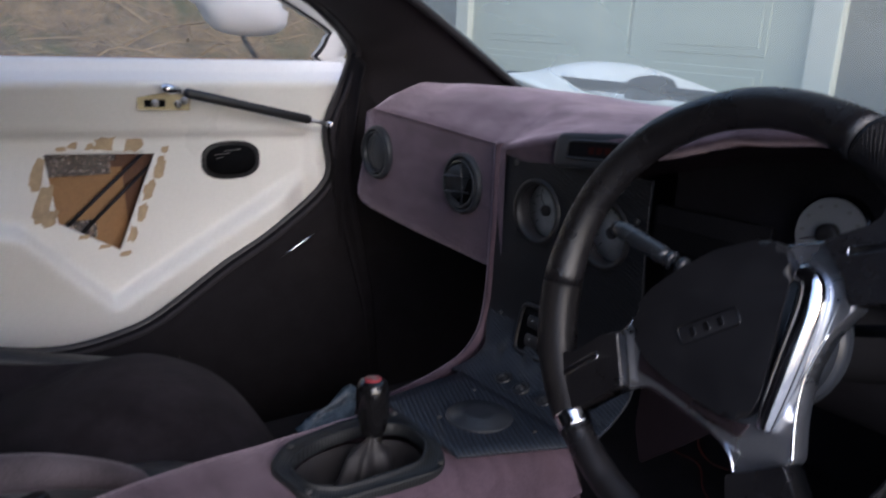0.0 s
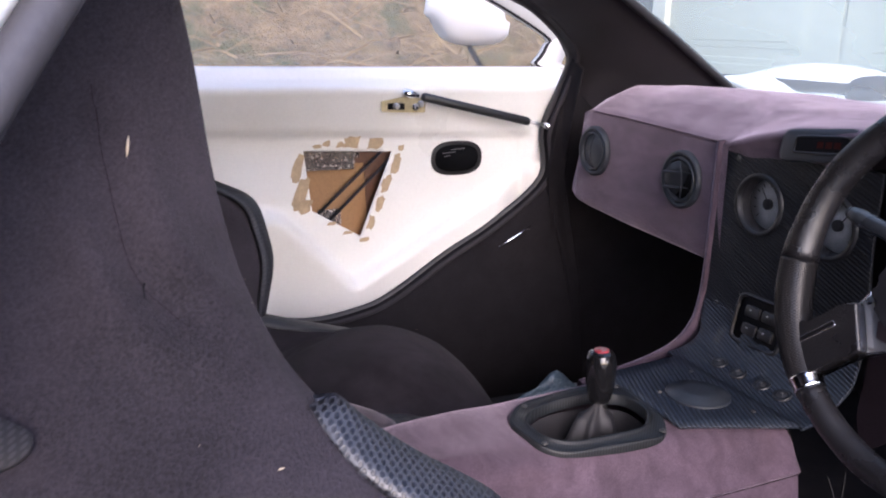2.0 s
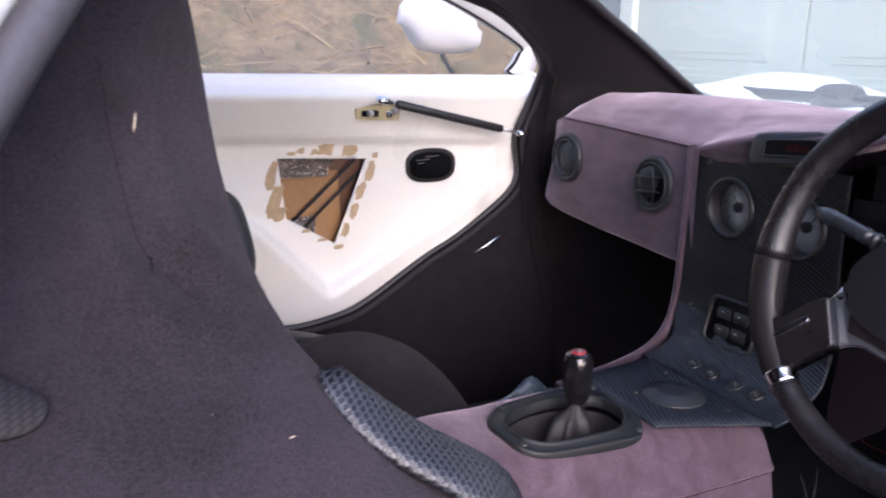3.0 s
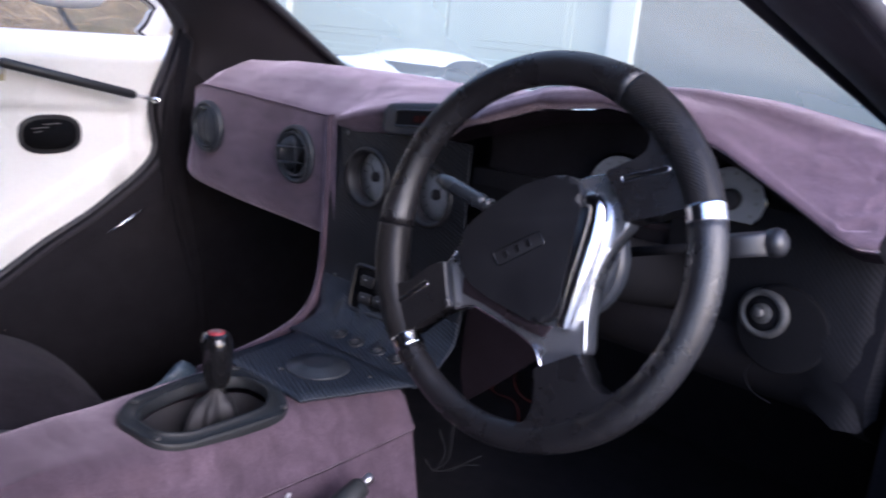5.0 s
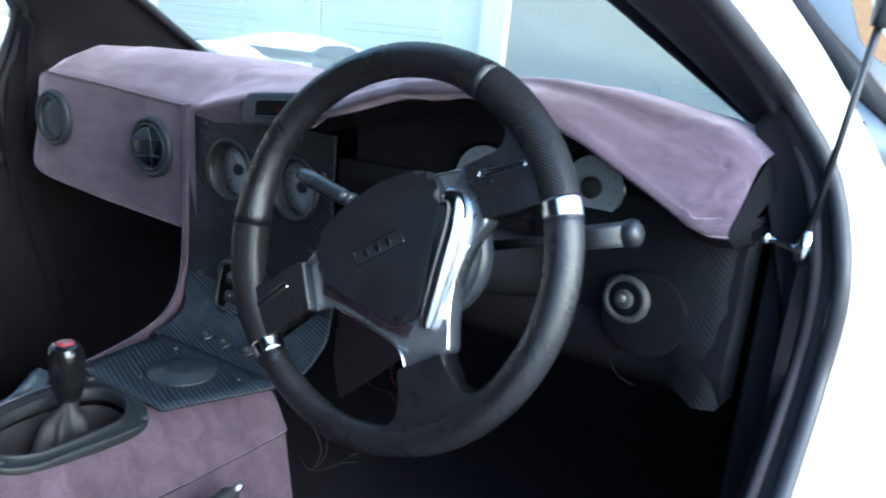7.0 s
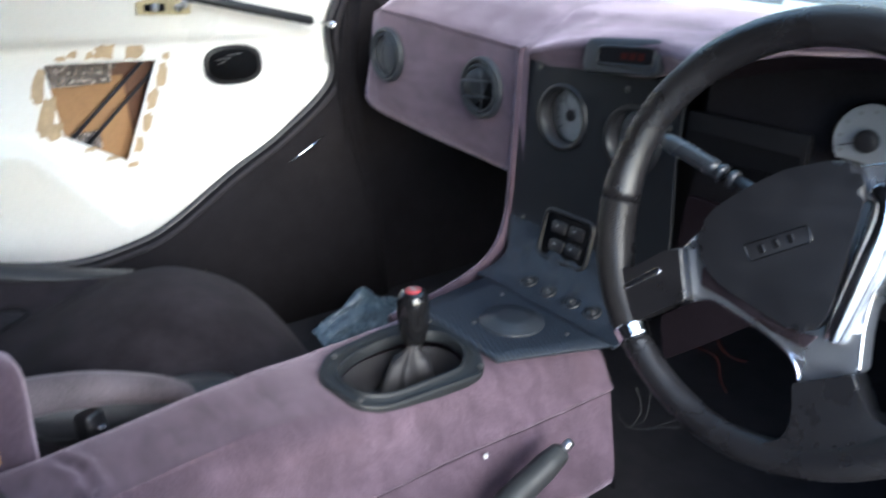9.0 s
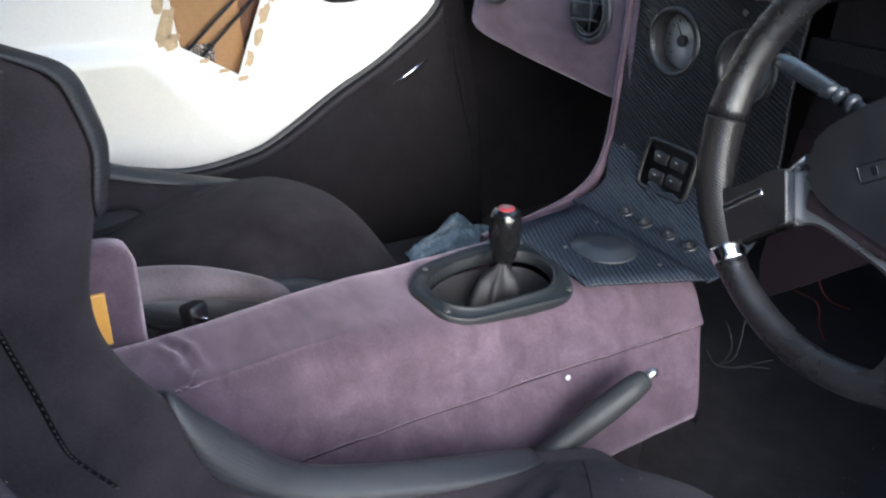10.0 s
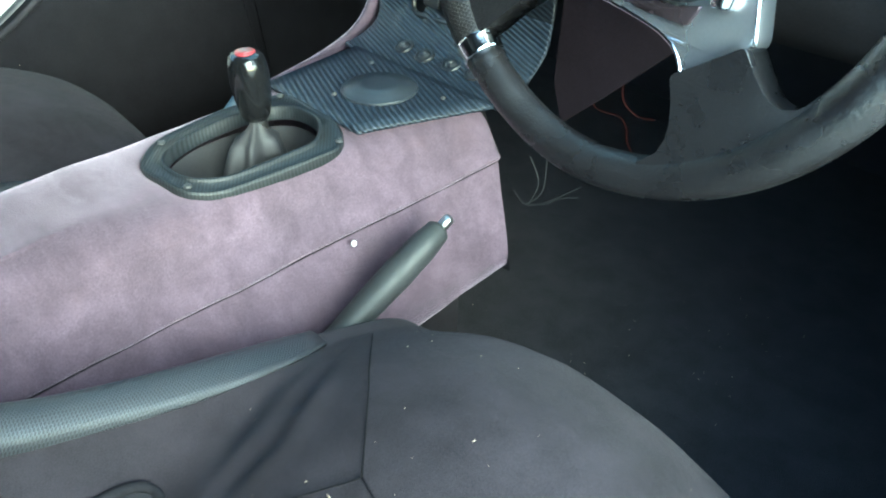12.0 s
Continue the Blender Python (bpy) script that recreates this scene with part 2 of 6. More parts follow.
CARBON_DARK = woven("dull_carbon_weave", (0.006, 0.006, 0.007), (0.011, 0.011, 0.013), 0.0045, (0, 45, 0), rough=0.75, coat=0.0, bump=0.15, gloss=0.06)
CARBON_FINE = woven("fine_carbon_weave", (0.004, 0.0045, 0.005), (0.017, 0.019, 0.022), 0.0032, (0, 0, -50), rough=0.45, bump=0.14, coat=0.03, gloss=0.25)
# Pale grey-mauve with random darker blotches, for the bolster pad.
GREY_SUEDE = surface("blotched_grey_suede", (0.105, 0.088, 0.098), rough=0.9, spread=0.45, scale=14, grain=500, bump=0.3, sheen=0.25, specular=0.1, stain=(0.030, 0.025, 0.030), stain_scale=16, stain_at=0.58)
# Near-black that stands for the shade down in seam and crease grooves.
GROOVE_SHADE = surface("groove_shade_black", (0.009, 0.006, 0.008), rough=0.9, bump=0.0, specular=0.03)
CHROME = surface("chrome", (0.85, 0.85, 0.87), rough=0.14, metal=1.0, spread=0.03, bump=0.0)
SATIN = surface("brushed_alloy", (0.52, 0.53, 0.56), rough=0.28, metal=0.90, spread=0.08, grain=500, bump=0.03)
STEEL = surface("zinc_steel", (0.42, 0.42, 0.43), rough=0.35, metal=1.0, spread=0.2, scale=40, bump=0.05)
GLOSS = surface("gloss_black", (0.006, 0.006, 0.007), rough=0.16, spread=0.1, bump=0.0, coat=0.25, specular=0.4)
DARK_TRIM = surface("dull_black_panel", (0.014, 0.013, 0.015), rough=0.9, spread=0.4, scale=20, bump=0.2, specular=0.06)
RED = surface("red_enamel", (0.24, 0.026, 0.034), rough=0.35, spread=0.1, bump=0.0)
PALE_DIAL = surface("pale_dial", (0.42, 0.43, 0.44), rough=0.4, spread=0.25, scale=60, bump=0.0)
# White greyed in its colour for the shade behind the main dials' glass.
GREYED_WHITE = surface("greyed_white", (0.21, 0.215, 0.225), rough=0.5, spread=0.06, bump=0.0)
# Near-black parts; on holes, grooves and the pad end the colour stands for shade.
DARK = surface("black_and_hole_shade", (0.006, 0.006, 0.007), rough=0.8, spread=0.3, bump=0.0, specular=0.03)
TAN = surface("tan_fibreboard", (0.34, 0.19, 0.085), rough=0.7, spread=0.2, scale=9, grain=200, bump=0.15)
RUST = surface("dark_red_primer", (0.12, 0.055, 0.03), rough=0.6, spread=0.3, scale=14, grain=200, bump=0.1)
GLUE = surface("brown_glue_patch", (0.44, 0.33, 0.205), rough=0.75, spread=0.3, scale=60, grain=300, bump=0.2)
FOIL = surface("crinkled_foil", (0.42, 0.37, 0.34), rough=0.22, metal=0.9, spread=0.6, scale=90, grain=260, bump=0.9, depth=0.006)
FILM = surface("blue_grey_film", (0.11, 0.15, 0.19), rough=0.25, spread=0.4, scale=40, grain=120, bump=0.4, depth=0.004, coat=0.4)
CRUMB = surface("pale_crumb", (0.36, 0.30, 0.21), rough=0.8, spread=0.2, bump=0.0)
GRIP_PLASTIC = surface("dull_grip_plastic", (0.019, 0.020, 0.021), rough=0.58, spread=0.3, scale=40, grain=300, bump=0.12, specular=0.35)
LOOSE = surface("dusty_cable", (0.026, 0.026, 0.026), rough=0.6, spread=0.3, bump=0.0, specular=0.2)
CABLE = surface("grey_cable", (0.16, 0.16, 0.16), rough=0.5, spread=0.2, bump=0.0)
GARAGE = surface("pale_garage_paint", (0.36, 0.39, 0.33), rough=0.55, spread=0.06, scale=2.5, grain=40, bump=0.05)
GARAGE_TRIM = surface("white_frame_paint", (0.50, 0.50, 0.45), rough=0.5, spread=0.05, scale=3, grain=40, bump=0.03)
RENDERED = surface("grey_render", (0.075, 0.082, 0.074), rough=0.9, spread=0.12, scale=1.5, grain=90, bump=0.3, depth=0.004)
EARTH = surface("dry_earth_bank", (0.165, 0.125, 0.070), rough=1.0, spread=0.85, scale=9, grain=55, bump=0.8, depth=0.03,
                stain=(0.060, 0.075, 0.030), stain_scale=3.6, stain_at=0.47)
DRY = surface("dry_grass", (0.235, 0.175, 0.10), rough=0.9, spread=0.4, scale=8, grain=60, bump=0.0)
PAVING = surface("concrete_drive", (0.30, 0.29, 0.27), rough=0.95, spread=0.2, scale=1.2, grain=80, bump=0.4, depth=0.004)
SCREEN_GLASS = pane_glass("hazy_windscreen_glass", (0.80, 0.87, 0.79), dirt=0.26, dirt_colour=(0.82, 0.82, 0.66), dust=2.0)
WORN = surface("worn_dark_alloy", (0.045, 0.045, 0.046), rough=0.5, metal=0.1, spread=0.5, scale=60, grain=400, bump=0.2, specular=0.3)
ZINC = surface("yellow_zinc_steel", (0.36, 0.31, 0.19), rough=0.45, metal=0.6, spread=0.4, scale=60, grain=400, bump=0.15)
DULL_ALLOY = surface("dull_grey_alloy", (0.16, 0.155, 0.15), rough=0.5, metal=0.6, spread=0.3, scale=60, grain=400, bump=0.2)
# Mauve suede darkened in its colour, for the shade under dash and brow.
SHADED_SUEDE = surface("shaded_mauve_suede", (0.0115, 0.0082, 0.0110), rough=0.95, spread=0.4, scale=16, grain=500, bump=0.3, specular=0.05)
# Silver frame metal with the reflection of mauve suede put in its colour.
SUEDE_MIRROR_ALLOY = surface("suede_mirror_alloy", (0.10, 0.075, 0.085), rough=0.30, metal=0.8, spread=0.1, grain=500, bump=0.02)
# Amber colour stands for sunlight on a narrow strip beside the cushion.
AMBER = surface("amber_sunlit_strip", (0.52, 0.27, 0.06), rough=0.4, spread=0.15, bump=0.0)
# Red cut nearly to black, the shade under the dash put into it.
WIRE_RED = surface("red_wire", (0.022, 0.003, 0.002), rough=0.7, spread=0.2, bump=0.0, specular=0.08)
DOOR_GLASS = pane_glass("dirty_perspex", (0.86, 0.84, 0.80), dirt=0.26, dirt_colour=(0.62, 0.58, 0.48), dust=9.0)


# ---- building helpers ----
def part(name, bm, material, parent=None, label="", smooth=True):
    """Links a bmesh as one mesh object, under a thing or a part."""
    bmesh.ops.recalc_face_normals(bm, faces=bm.faces)
    for fc in bm.faces:
        fc.smooth = smooth
    me = bpy.data.meshes.new(name)
    bm.to_mesh(me)
    bm.free()
    me.materials.append(material)
    ob = new(name, me)
    ob.parent = parent
    if label:
        tagged(ob, label)
    return ob


def thing(name, label, category, group="", kind="", at=(0, 0, 0)):
    ob = new(name)
    ob.location = at
    ob.empty_display_size = 0.05
    return tagged(ob, label, category, group, kind)


def subdivided(ob, levels=2):
    mod = ob.modifiers.new("smooth", "SUBSURF")
    mod.levels = mod.render_levels = levels
    return ob


def thick(ob, metres, offset=-1.0):
    mod = ob.modifiers.new("thickness", "SOLIDIFY")
    mod.thickness, mod.offset = metres, offset
    return ob


def grid(rows, close_u=False, close_v=False, caps=False):
    """A sheet through rows of points, all of one length."""
    bm = bmesh.new()
    vs = [[bm.verts.new(p) for p in row] for row in rows]
    nu, nv = len(vs), len(vs[0])
    for i in range(nu if close_u else nu - 1):
        for j in range(nv if close_v else nv - 1):
            a, b = vs[i], vs[(i + 1) % nu]
            bm.faces.new((a[j], a[(j + 1) % nv], b[(j + 1) % nv], b[j]))
    if caps and close_v:
        bm.faces.new(vs[0])
        bm.faces.new(vs[-1])
    return bm


def frames_along(points):
    """A steady pair of cross directions along a line of points."""
    pts = [Vector(p) for p in points]
    out, side = [], None
    for i, p in enumerate(pts):
        d = (pts[min(i + 1, len(pts) - 1)] - pts[max(i - 1, 0)]).normalized()
        if side is None:
            side = d.orthogonal().normalized()
        side = (side - d * side.dot(d)).normalized()
        out.append((p, d, side, d.cross(side)))
    return out


def tube(points, radius, sides=10, closed=False, flat=1.0):
    """A tube; radius is one number or one for each point."""
    radii = radius if isinstance(radius, (list, tuple)) else [radius] * len(points)
    rows = []
    for (p, d, a, b), r in zip(frames_along(points), radii):
        rows.append([p + r * (math.cos(k * 2 * math.pi / sides) * a + flat * math.sin(k * 2 * math.pi / sides) * b) for k in range(sides)])
    return grid(rows, close_u=closed, close_v=True, caps=not closed)


def smooth_line(points, steps=8, closed=False):
    """A Catmull-Rom line through points."""
    pts = [Vector(p) for p in points]
    n = len(pts)
    out = []
    for i in range(n if closed else n - 1):
        p0 = pts[(i - 1) % n] if closed or i else pts[0]
        p1, p2 = pts[i], pts[(i + 1) % n]
        p3 = pts[(i + 2) % n] if closed or i + 2 < n else pts[-1]
        for k in range(steps):
            t = k / steps
            out.append(0.5 * (2 * p1 + (p2 - p0) * t + (2 * p0 - 5 * p1 + 4 * p2 - p3) * t * t + (3 * p1 - 3 * p2 + p3 - p0) * t ** 3))
    if not closed:
        out.append(pts[-1])
    return out


def lathe(profile, at, axis, sides=32, caps=True):
    """Turns (radius, height) pairs round an axis."""
    axis = Vector(axis).normalized()
    a = axis.orthogonal().normalized()
    b = axis.cross(a)
    rows = [[Vector(at) + axis * h + r * (math.cos(k * 2 * math.pi / sides) * a + math.sin(k * 2 * math.pi / sides) * b)
             for k in range(sides)] for r, h in profile]
    return grid(rows, close_v=True, caps=caps)


def prism(outline, origin, u, v, depth, bevel=0.0, segments=2):
    """An outline of (u, v) pairs, raised by depth along u x v, its rim rounded."""
    u, v = Vector(u).normalized(), Vector(v).normalized()
    w = u.cross(v)
    o = Vector(origin)
    bm = bmesh.new()
    low = [bm.verts.new(o + a * u + b * v) for a, b in outline]
    top = [bm.verts.new(o + a * u + b * v + depth * w) for a, b in outline]
    n = len(low)
    bm.faces.new(low[::-1])
    cap = bm.faces.new(top)
    for i in range(n):
        bm.faces.new((low[i], low[(i + 1) % n], top[(i + 1) % n], top[i]))
    if bevel:
        bmesh.ops.bevel(bm, geom=list(cap.edges), offset=bevel, segments=segments, profile=0.5, affect="EDGES", clamp_overlap=True)
    return bm


def block(x0, x1, y0, y1, z0, z1, bevel=0.0):
    bm = bmesh.new()
    bmesh.ops.create_cube(bm, size=1.0, matrix=Matrix.LocRotScale(((x0 + x1) / 2, (y0 + y1) / 2, (z0 + z1) / 2), None, (x1 - x0, y1 - y0, z1 - z0)))
    if bevel:
        bmesh.ops.bevel(bm, geom=list(bm.edges), offset=bevel, segments=2, profile=0.5, affect="EDGES")
    return bm


def rounded(points, radius, steps=4):
    """An outline with its corners rounded."""
    out = []
    n = len(points)
    for i in range(n):
        p0, p1, p2 = (Vector((*points[(i + k) % n], 0)) for k in (-1, 0, 1))
        r = min(radius, (p0 - p1).length * 0.48, (p2 - p1).length * 0.48)
        a, b = p1 + (p0 - p1).normalized() * r, p1 + (p2 - p1).normalized() * r
        for k in range(steps + 1):
            t = k / steps
            q = (1 - t) ** 2 * a + 2 * t * (1 - t) * p1 + t * t * b
            out.append((q.x, q.y))
    return out


def lerp_table(table, x):
    """Straight-line values of a table of (x, a, b, ...) rows."""
    if x <= table[0][0]:
        return table[0][1:]
    for p, q in zip(table, table[1:]):
        if x <= q[0]:
            t = (x - p[0]) / (q[0] - p[0])
            return tuple(a + (b - a) * t for a, b in zip(p[1:], q[1:]))
    return table[-1][1:]


def step(a, b, x):
    t = min(1.0, max(0.0, (x - a) / (b - a)))
    return t * t * (3 - 2 * t)


chance = random.Random(4)


# ---- outdoors ----
def build_outdoors():
    bm = bmesh.new()
    bmesh.ops.create_grid(bm, x_segments=40, y_segments=40, size=60)
    tagged(part("ground", bm, PAVING, None, "pale concrete drive under the car"), category="ground", kind="structure")
    # garage front: rendered wall, frame posts, panelled door leaves
    tagged(part("wall_garage", block(-1.72, 6.0, 4.02, 4.3, 0, 4.6), RENDERED, None, "plain grey-green rendered wall beside the garage door", smooth=False), category="wall", kind="structure")
    tagged(part("wall_beyond", block(-9.0, -5.2, 4.02, 4.3, 0, 4.6), RENDERED, None, "plain grey-green rendered wall", smooth=False), category="wall", kind="structure")
    tagged(part("wall_lintel", block(-5.2, -1.72, 4.02, 4.3, 2.25, 4.6), RENDERED, None, "rendered lintel above the garage door", smooth=False), category="wall", kind="structure")
    door = thing("garage_door", "pale grey-green panelled garage door, shut", "garage door", at=(-3.5, 4.0, 0))
    post = part("post", block(-0.09, 0.09, -0.03, 0.1, 0, 2.25, 0.01), GARAGE_TRIM, door, "white painted frame post", smooth=False)
    post.location.x = 1.69
    other = part("post", block(-0.09, 0.09, -0.03, 0.1, 0, 2.25, 0.01), GARAGE_TRIM, door, "white painted frame post", smooth=False)
    other.location.x = -1.69
    for x0, x1, a, b in ((-1.6, 0.21, -1.32, -0.12), (0.23, 1.60, 0.52, 1.26)):
        part("leaf", block(x0 + 0.004, x1 - 0.004, 0.03, 0.08, 0.02, 2.24, 0.004), GARAGE, door, smooth=False)
        for z, tall in ((0.14, 0.64), (0.95, 0.64), (1.76, 0.40)):
            for grow, out in ((0.05, 0.006), (0.0, 0.011)):
                part("panel", prism([(-grow, -grow), (b - a + grow, -grow), (b - a + grow, tall + grow), (-grow, tall + grow)], (a, 0.0301, z), (1, 0, 0), (0, 0, 1), out, 0.005, 1), GARAGE, door, smooth=False)
    # earth bank beside the passenger side
    rows = []
    for i in range(61):
        row = []
        for j in range(31):
            k = j / 30
            x = -2.1 - 5.5 * k
            y = -8 + i / 60 * (9.3 + 0.68 * (-2.1 - x))
            z = 0.02 + 3.4 * step(0.0, 0.75, k) + 0.16 * noise.noise((x * 1.3, y * 1.3, 0)) * min(1, k * 6) + 0.05 * noise.noise((x * 5, y * 5, 3)) * min(1, k * 6)
            row.append((x, y, z))
        rows.append(row)
    tagged(part("earth_bank", grid(rows), EARTH, None, "dry earth bank with dead leaves beside the drive"), category="bank", kind="structure")
    bm = bmesh.new()
    for _ in range(4200):
        k = chance.uniform(0.03, 0.7)
        x, y = -2.1 - 5.5 * k, chance.uniform(-4.5, 1.2 + 3.2 * k)
        z = 0.02 + 3.4 * step(0.0, 0.75, k) + 0.16 * noise.noise((x * 1.3, y * 1.3, 0)) * min(1, k * 6)
        a = chance.uniform(0, 6.28)
        l, w = chance.uniform(0.08, 0.5), chance.uniform(0.003, 0.009)
        d = Vector((math.cos(a) * 0.7, math.sin(a), chance.uniform(-0.2, 0.5))) * l
        s = Vector((0, -math.sin(a + 1.57), 0.6)) * w
        p = Vector((x, y, z + 0.02))
        m = p + d * 0.5 + Vector((0, 0, 0.1 * l))
        v = [bm.verts.new(q) for q in (p - s, p + s, m + s * 0.7, m - s * 0.7, p + d)]
        bm.faces.new(v[:4])
        bm.faces.new((v[3], v[2], v[4]))
    tagged(part("dead_grass", bm, DRY, None, "dry fallen stems and twigs over the bank", smooth=False), category="dead grass", kind="stuff")


build_outdoors()

# ---- car body ----
APERTURE = [(0.29, 0.99), (0.335, 0.945), (0.342, 0.88), (0.322, 0.79), (0.318, 0.69), (0.203, 0.596), (0.095, 0.535), (-0.035, 0.453),
            (-0.111, 0.427), (-0.208, 0.416), (-0.30, 0.428), (-0.42, 0.47), (-0.53, 0.55), (-0.61, 0.66), (-0.645, 0.78), (-0.635, 0.88),
            (-0.585, 0.985), (-0.50, 1.08), (-0.36, 1.135), (-0.18, 1.13), (0.02, 1.09), (0.18, 1.05)]


NARROWER = 0.020  # the driver's side opening sits this much further in


def lean(z):
    """How far the glasshouse leans inward above the waist."""
    return 0.70 * max(0.0, z - 0.84)


def build_body():
    car = thing("sports_car", "white low sports car with black trimmed cockpit, parked", "car")
    part("floor_pan", block(-0.74, 0.74, -1.0, 1.1, 0.16, 0.20, 0.01), CARPET, car, "black carpeted floor pan", smooth=False)
    part("bulkhead", block(-0.72, 0.72, -1.02, -0.98, 0.18, 1.16, 0.01), TRIM, car, "black rear bulkhead", smooth=False)
    part("firewall", block(-0.70, 0.70, 1.0, 1.03, 0.18, 0.86, 0.01), PANEL, car, "black carpeted firewall", smooth=False)
    # roof skin, curved across
    rows = []
    for i in range(13):
        y = 0.02 - i * 0.09
        rows.append([(0.54 * math.sin(a), y, 1.155 + 0.05 * math.cos(a) * (1 - 0.3 * (i / 12) ** 2) - 0.02 * (1 - math.cos(a))) for a in [radians(-75 + 15 * k) for k in range(11)]])
    thick(part("roof", grid(rows), TRIM, car, "black lined roof"), 0.03)
    for s in (-1, 1):
        push = NARROWER if s > 0 else 0.0
        # inner side panel below and ahead of the door opening
        opening = [(y + 0.006, z - 0.006) if s < 0 and 4 <= i <= 9 else (y, z) for i, (y, z) in enumerate(APERTURE)]
        line = smooth_line([(0, y, z) for y, z in opening[1:12]], 6)
        inner = []
        for p in line:
            inner.append([(s * (0.735 - lean(p.z)) - push, p.y, p.z), (s * (0.722 - lean(p.z)) - push, p.y + 0.004, p.z - 0.006), (s * (0.706 - lean(p.z)) - push, p.y + 0.012, p.z - 0.02),
                          (s * 0.70 - push, p.y * 0.9 + 0.05, 0.20 + (p.z - 0.2) * 0.7), (s * 0.69 - push, p.y * 0.9 + 0.10, 0.20 + (p.z - 0.2) * 0.35), (s * 0.68 - push, p.y * 0.9 + 0.12, 0.19)])
        panel = part("side_panel", grid(inner), PANEL, car, "black carpeted inner side panel")
        thick(panel, 0.004, 0)
        kick = [(0.345, 0.90), (0.32, 0.69), (0.36, 0.20), (1.0, 0.20), (1.0, 0.80), (0.70, 0.86), (0.50, 0.93)]
        bm = prism(kick, (s * 0.70 - push - (0.012 if s < 0 else 0), 0, 0), (0, 1, 0), (0, 0, 1), 0.012)
        part("kick_panel", bm, PANEL, car, "black carpeted kick panel", smooth=False)
        # windscreen pillar: trimmed band between the glass and the door opening
        inner_edge = [(0.625, 0.80, 0.815), (0.597, 0.745, 0.855), (0.563, 0.65, 0.90), (0.523, 0.54, 0.95), (0.483, 0.43, 1.0), (0.444, 0.315, 1.05), (0.405, 0.205, 1.10), (0.368, 0.095, 1.15), (0.34, 0.01, 1.185)]
        outer_edge = [(0.732, 0.37, 0.75), (0.735, 0.365, 0.82), (0.712, 0.355, 0.88), (0.678, 0.335, 0.93), (0.650, 0.30, 0.972), (0.612, 0.235, 1.02), (0.575, 0.14, 1.065), (0.53, 0.03, 1.10), (0.49, -0.06, 1.13)]
        rows = []
        for a, b in zip(smooth_line(inner_edge, 4), smooth_line(outer_edge, 4)):
            row = []
            for k in range(7):
                t = k / 6
                q = a.lerp(b, t)
                bulge = 0.022 * math.sin(math.pi * t)
                row.append((s * (q.x - bulge * 0.7) - push * t, q.y - bulge * 0.4, q.z - bulge * 0.3))
            rows.append(row)
        thick(part("windscreen_pillar", grid(rows), TRIM, car, "black cloth trimmed windscreen pillar"), 0.012, 1)
        edge = [(s * (p.x - 0.004), p.y + 0.004, p.z - 0.004) for p in smooth_line(inner_edge, 4)]
        part("glass_seal", tube(edge, 0.009, 8), RUBBER, car, "black rubber windscreen seal")
        # rubber round the door opening
        loop = [(s * (0.742 - lean(z)) - push, y, z) for y, z in opening]
        loop = smooth_line([(x, y + (0.005 if s > 0 and y < -0.5 else 0.0), z) for x, y, z in loop], 5, True)
        seal = part("door_seal", tube(loop, [0.0085 - 0.0036 * step(-0.3, -0.5, p.y) for p in loop], 10, True), SEAL, car, "grey-black rubber door seal")
        lip = []
        for p in loop:
            d = Vector((0, p.y + 0.13, p.z - 0.74)).normalized()
            lip.append(p + Vector((-s * 0.024, d.y * 0.004, d.z * 0.004)))
        part("lip", tube(lip, [0.0055 - 0.0018 * step(-0.3, -0.5, p.y) for p in lip], 8, True), TRIM, seal, "soft inner lip of the seal")
    # outer skin round the driver's door opening
    ring = smooth_line([(0, y, z) for y, z in APERTURE], 5, True)
    rows = [[], [], [], []]
    for p in ring:
        d = Vector((0, p.y + 0.13, p.z - 0.74))
        d.normalize()
        for k, (out, x) in enumerate(((0.0, 0.735), (0.006, 0.752), (0.03, 0.765), (0.14, 0.775))):
            y, z = p.y + d.y * out * (0.5 if d.y < 0 else 1.0), p.z + d.z * out * 0.6
            rows[k].append((x - NARROWER - lean(z), y, max(z, 0.3)))
    part("door_surround", grid(rows, close_v=True), BODY, car, "white painted door surround")
    # front wings, flank and bonnet
    rows = []
    for i in range(41):
        y = 0.735 + 1.5 * i / 40
        row = []
        for j in range(49):
            x = -0.88 + 1.76 * j / 48
            ax = abs(x)
            hump = 0.075 * math.exp(-((ax - 0.68) / 0.15) ** 2) * math.exp(-((y - 1.08) / 0.42) ** 2)
            z = 0.865 + hump - 0.10 * step(0.9, 2.3, y) - 0.25 * step(0.74, 0.90, ax) ** 2 - 0.008 * step(0.735, 0.85, y) + 0.008 * step(0.85, 1.0, y)
            row.append((x, y, z))
        rows.append(row)
    thick(part("bonnet", grid(rows), BODY, car, "white painted bonnet with raised wings"), 0.01)
    for s in (-1, 1):
        rows = []
        for i in range(17):
            y = 0.362 + 1.3 * i / 16
            row = []
            for j in range(13):
                z = 0.25 + 0.57 * j / 12
                x = 0.748 + 0.10 * step(0.36, 0.75, y) * math.sin(min(1.0, 0.35 + (0.93 - z) * 1.6) * math.pi / 2) - 0.06 * step(0.8, 0.93, z)
                row.append((s * x, y, z))
            rows.append(row)
        thick(part("front_wing", grid(rows), BODY, car, "white painted front wing flank"), 0.008)
        rows = [[(s * (0.775 - lean(z)), y, z) for z in (0.25, 0.45, 0.65, 0.85, 0.95, 1.02)] for y in (-0.80, -0.88, -0.96, -1.05)]
        thick(part("rear_quarter", grid(rows), BODY, car, "white painted rear quarter panel"), 0.008)
    # windscreen
    rows = []
    for k in range(13):
        t = k / 12
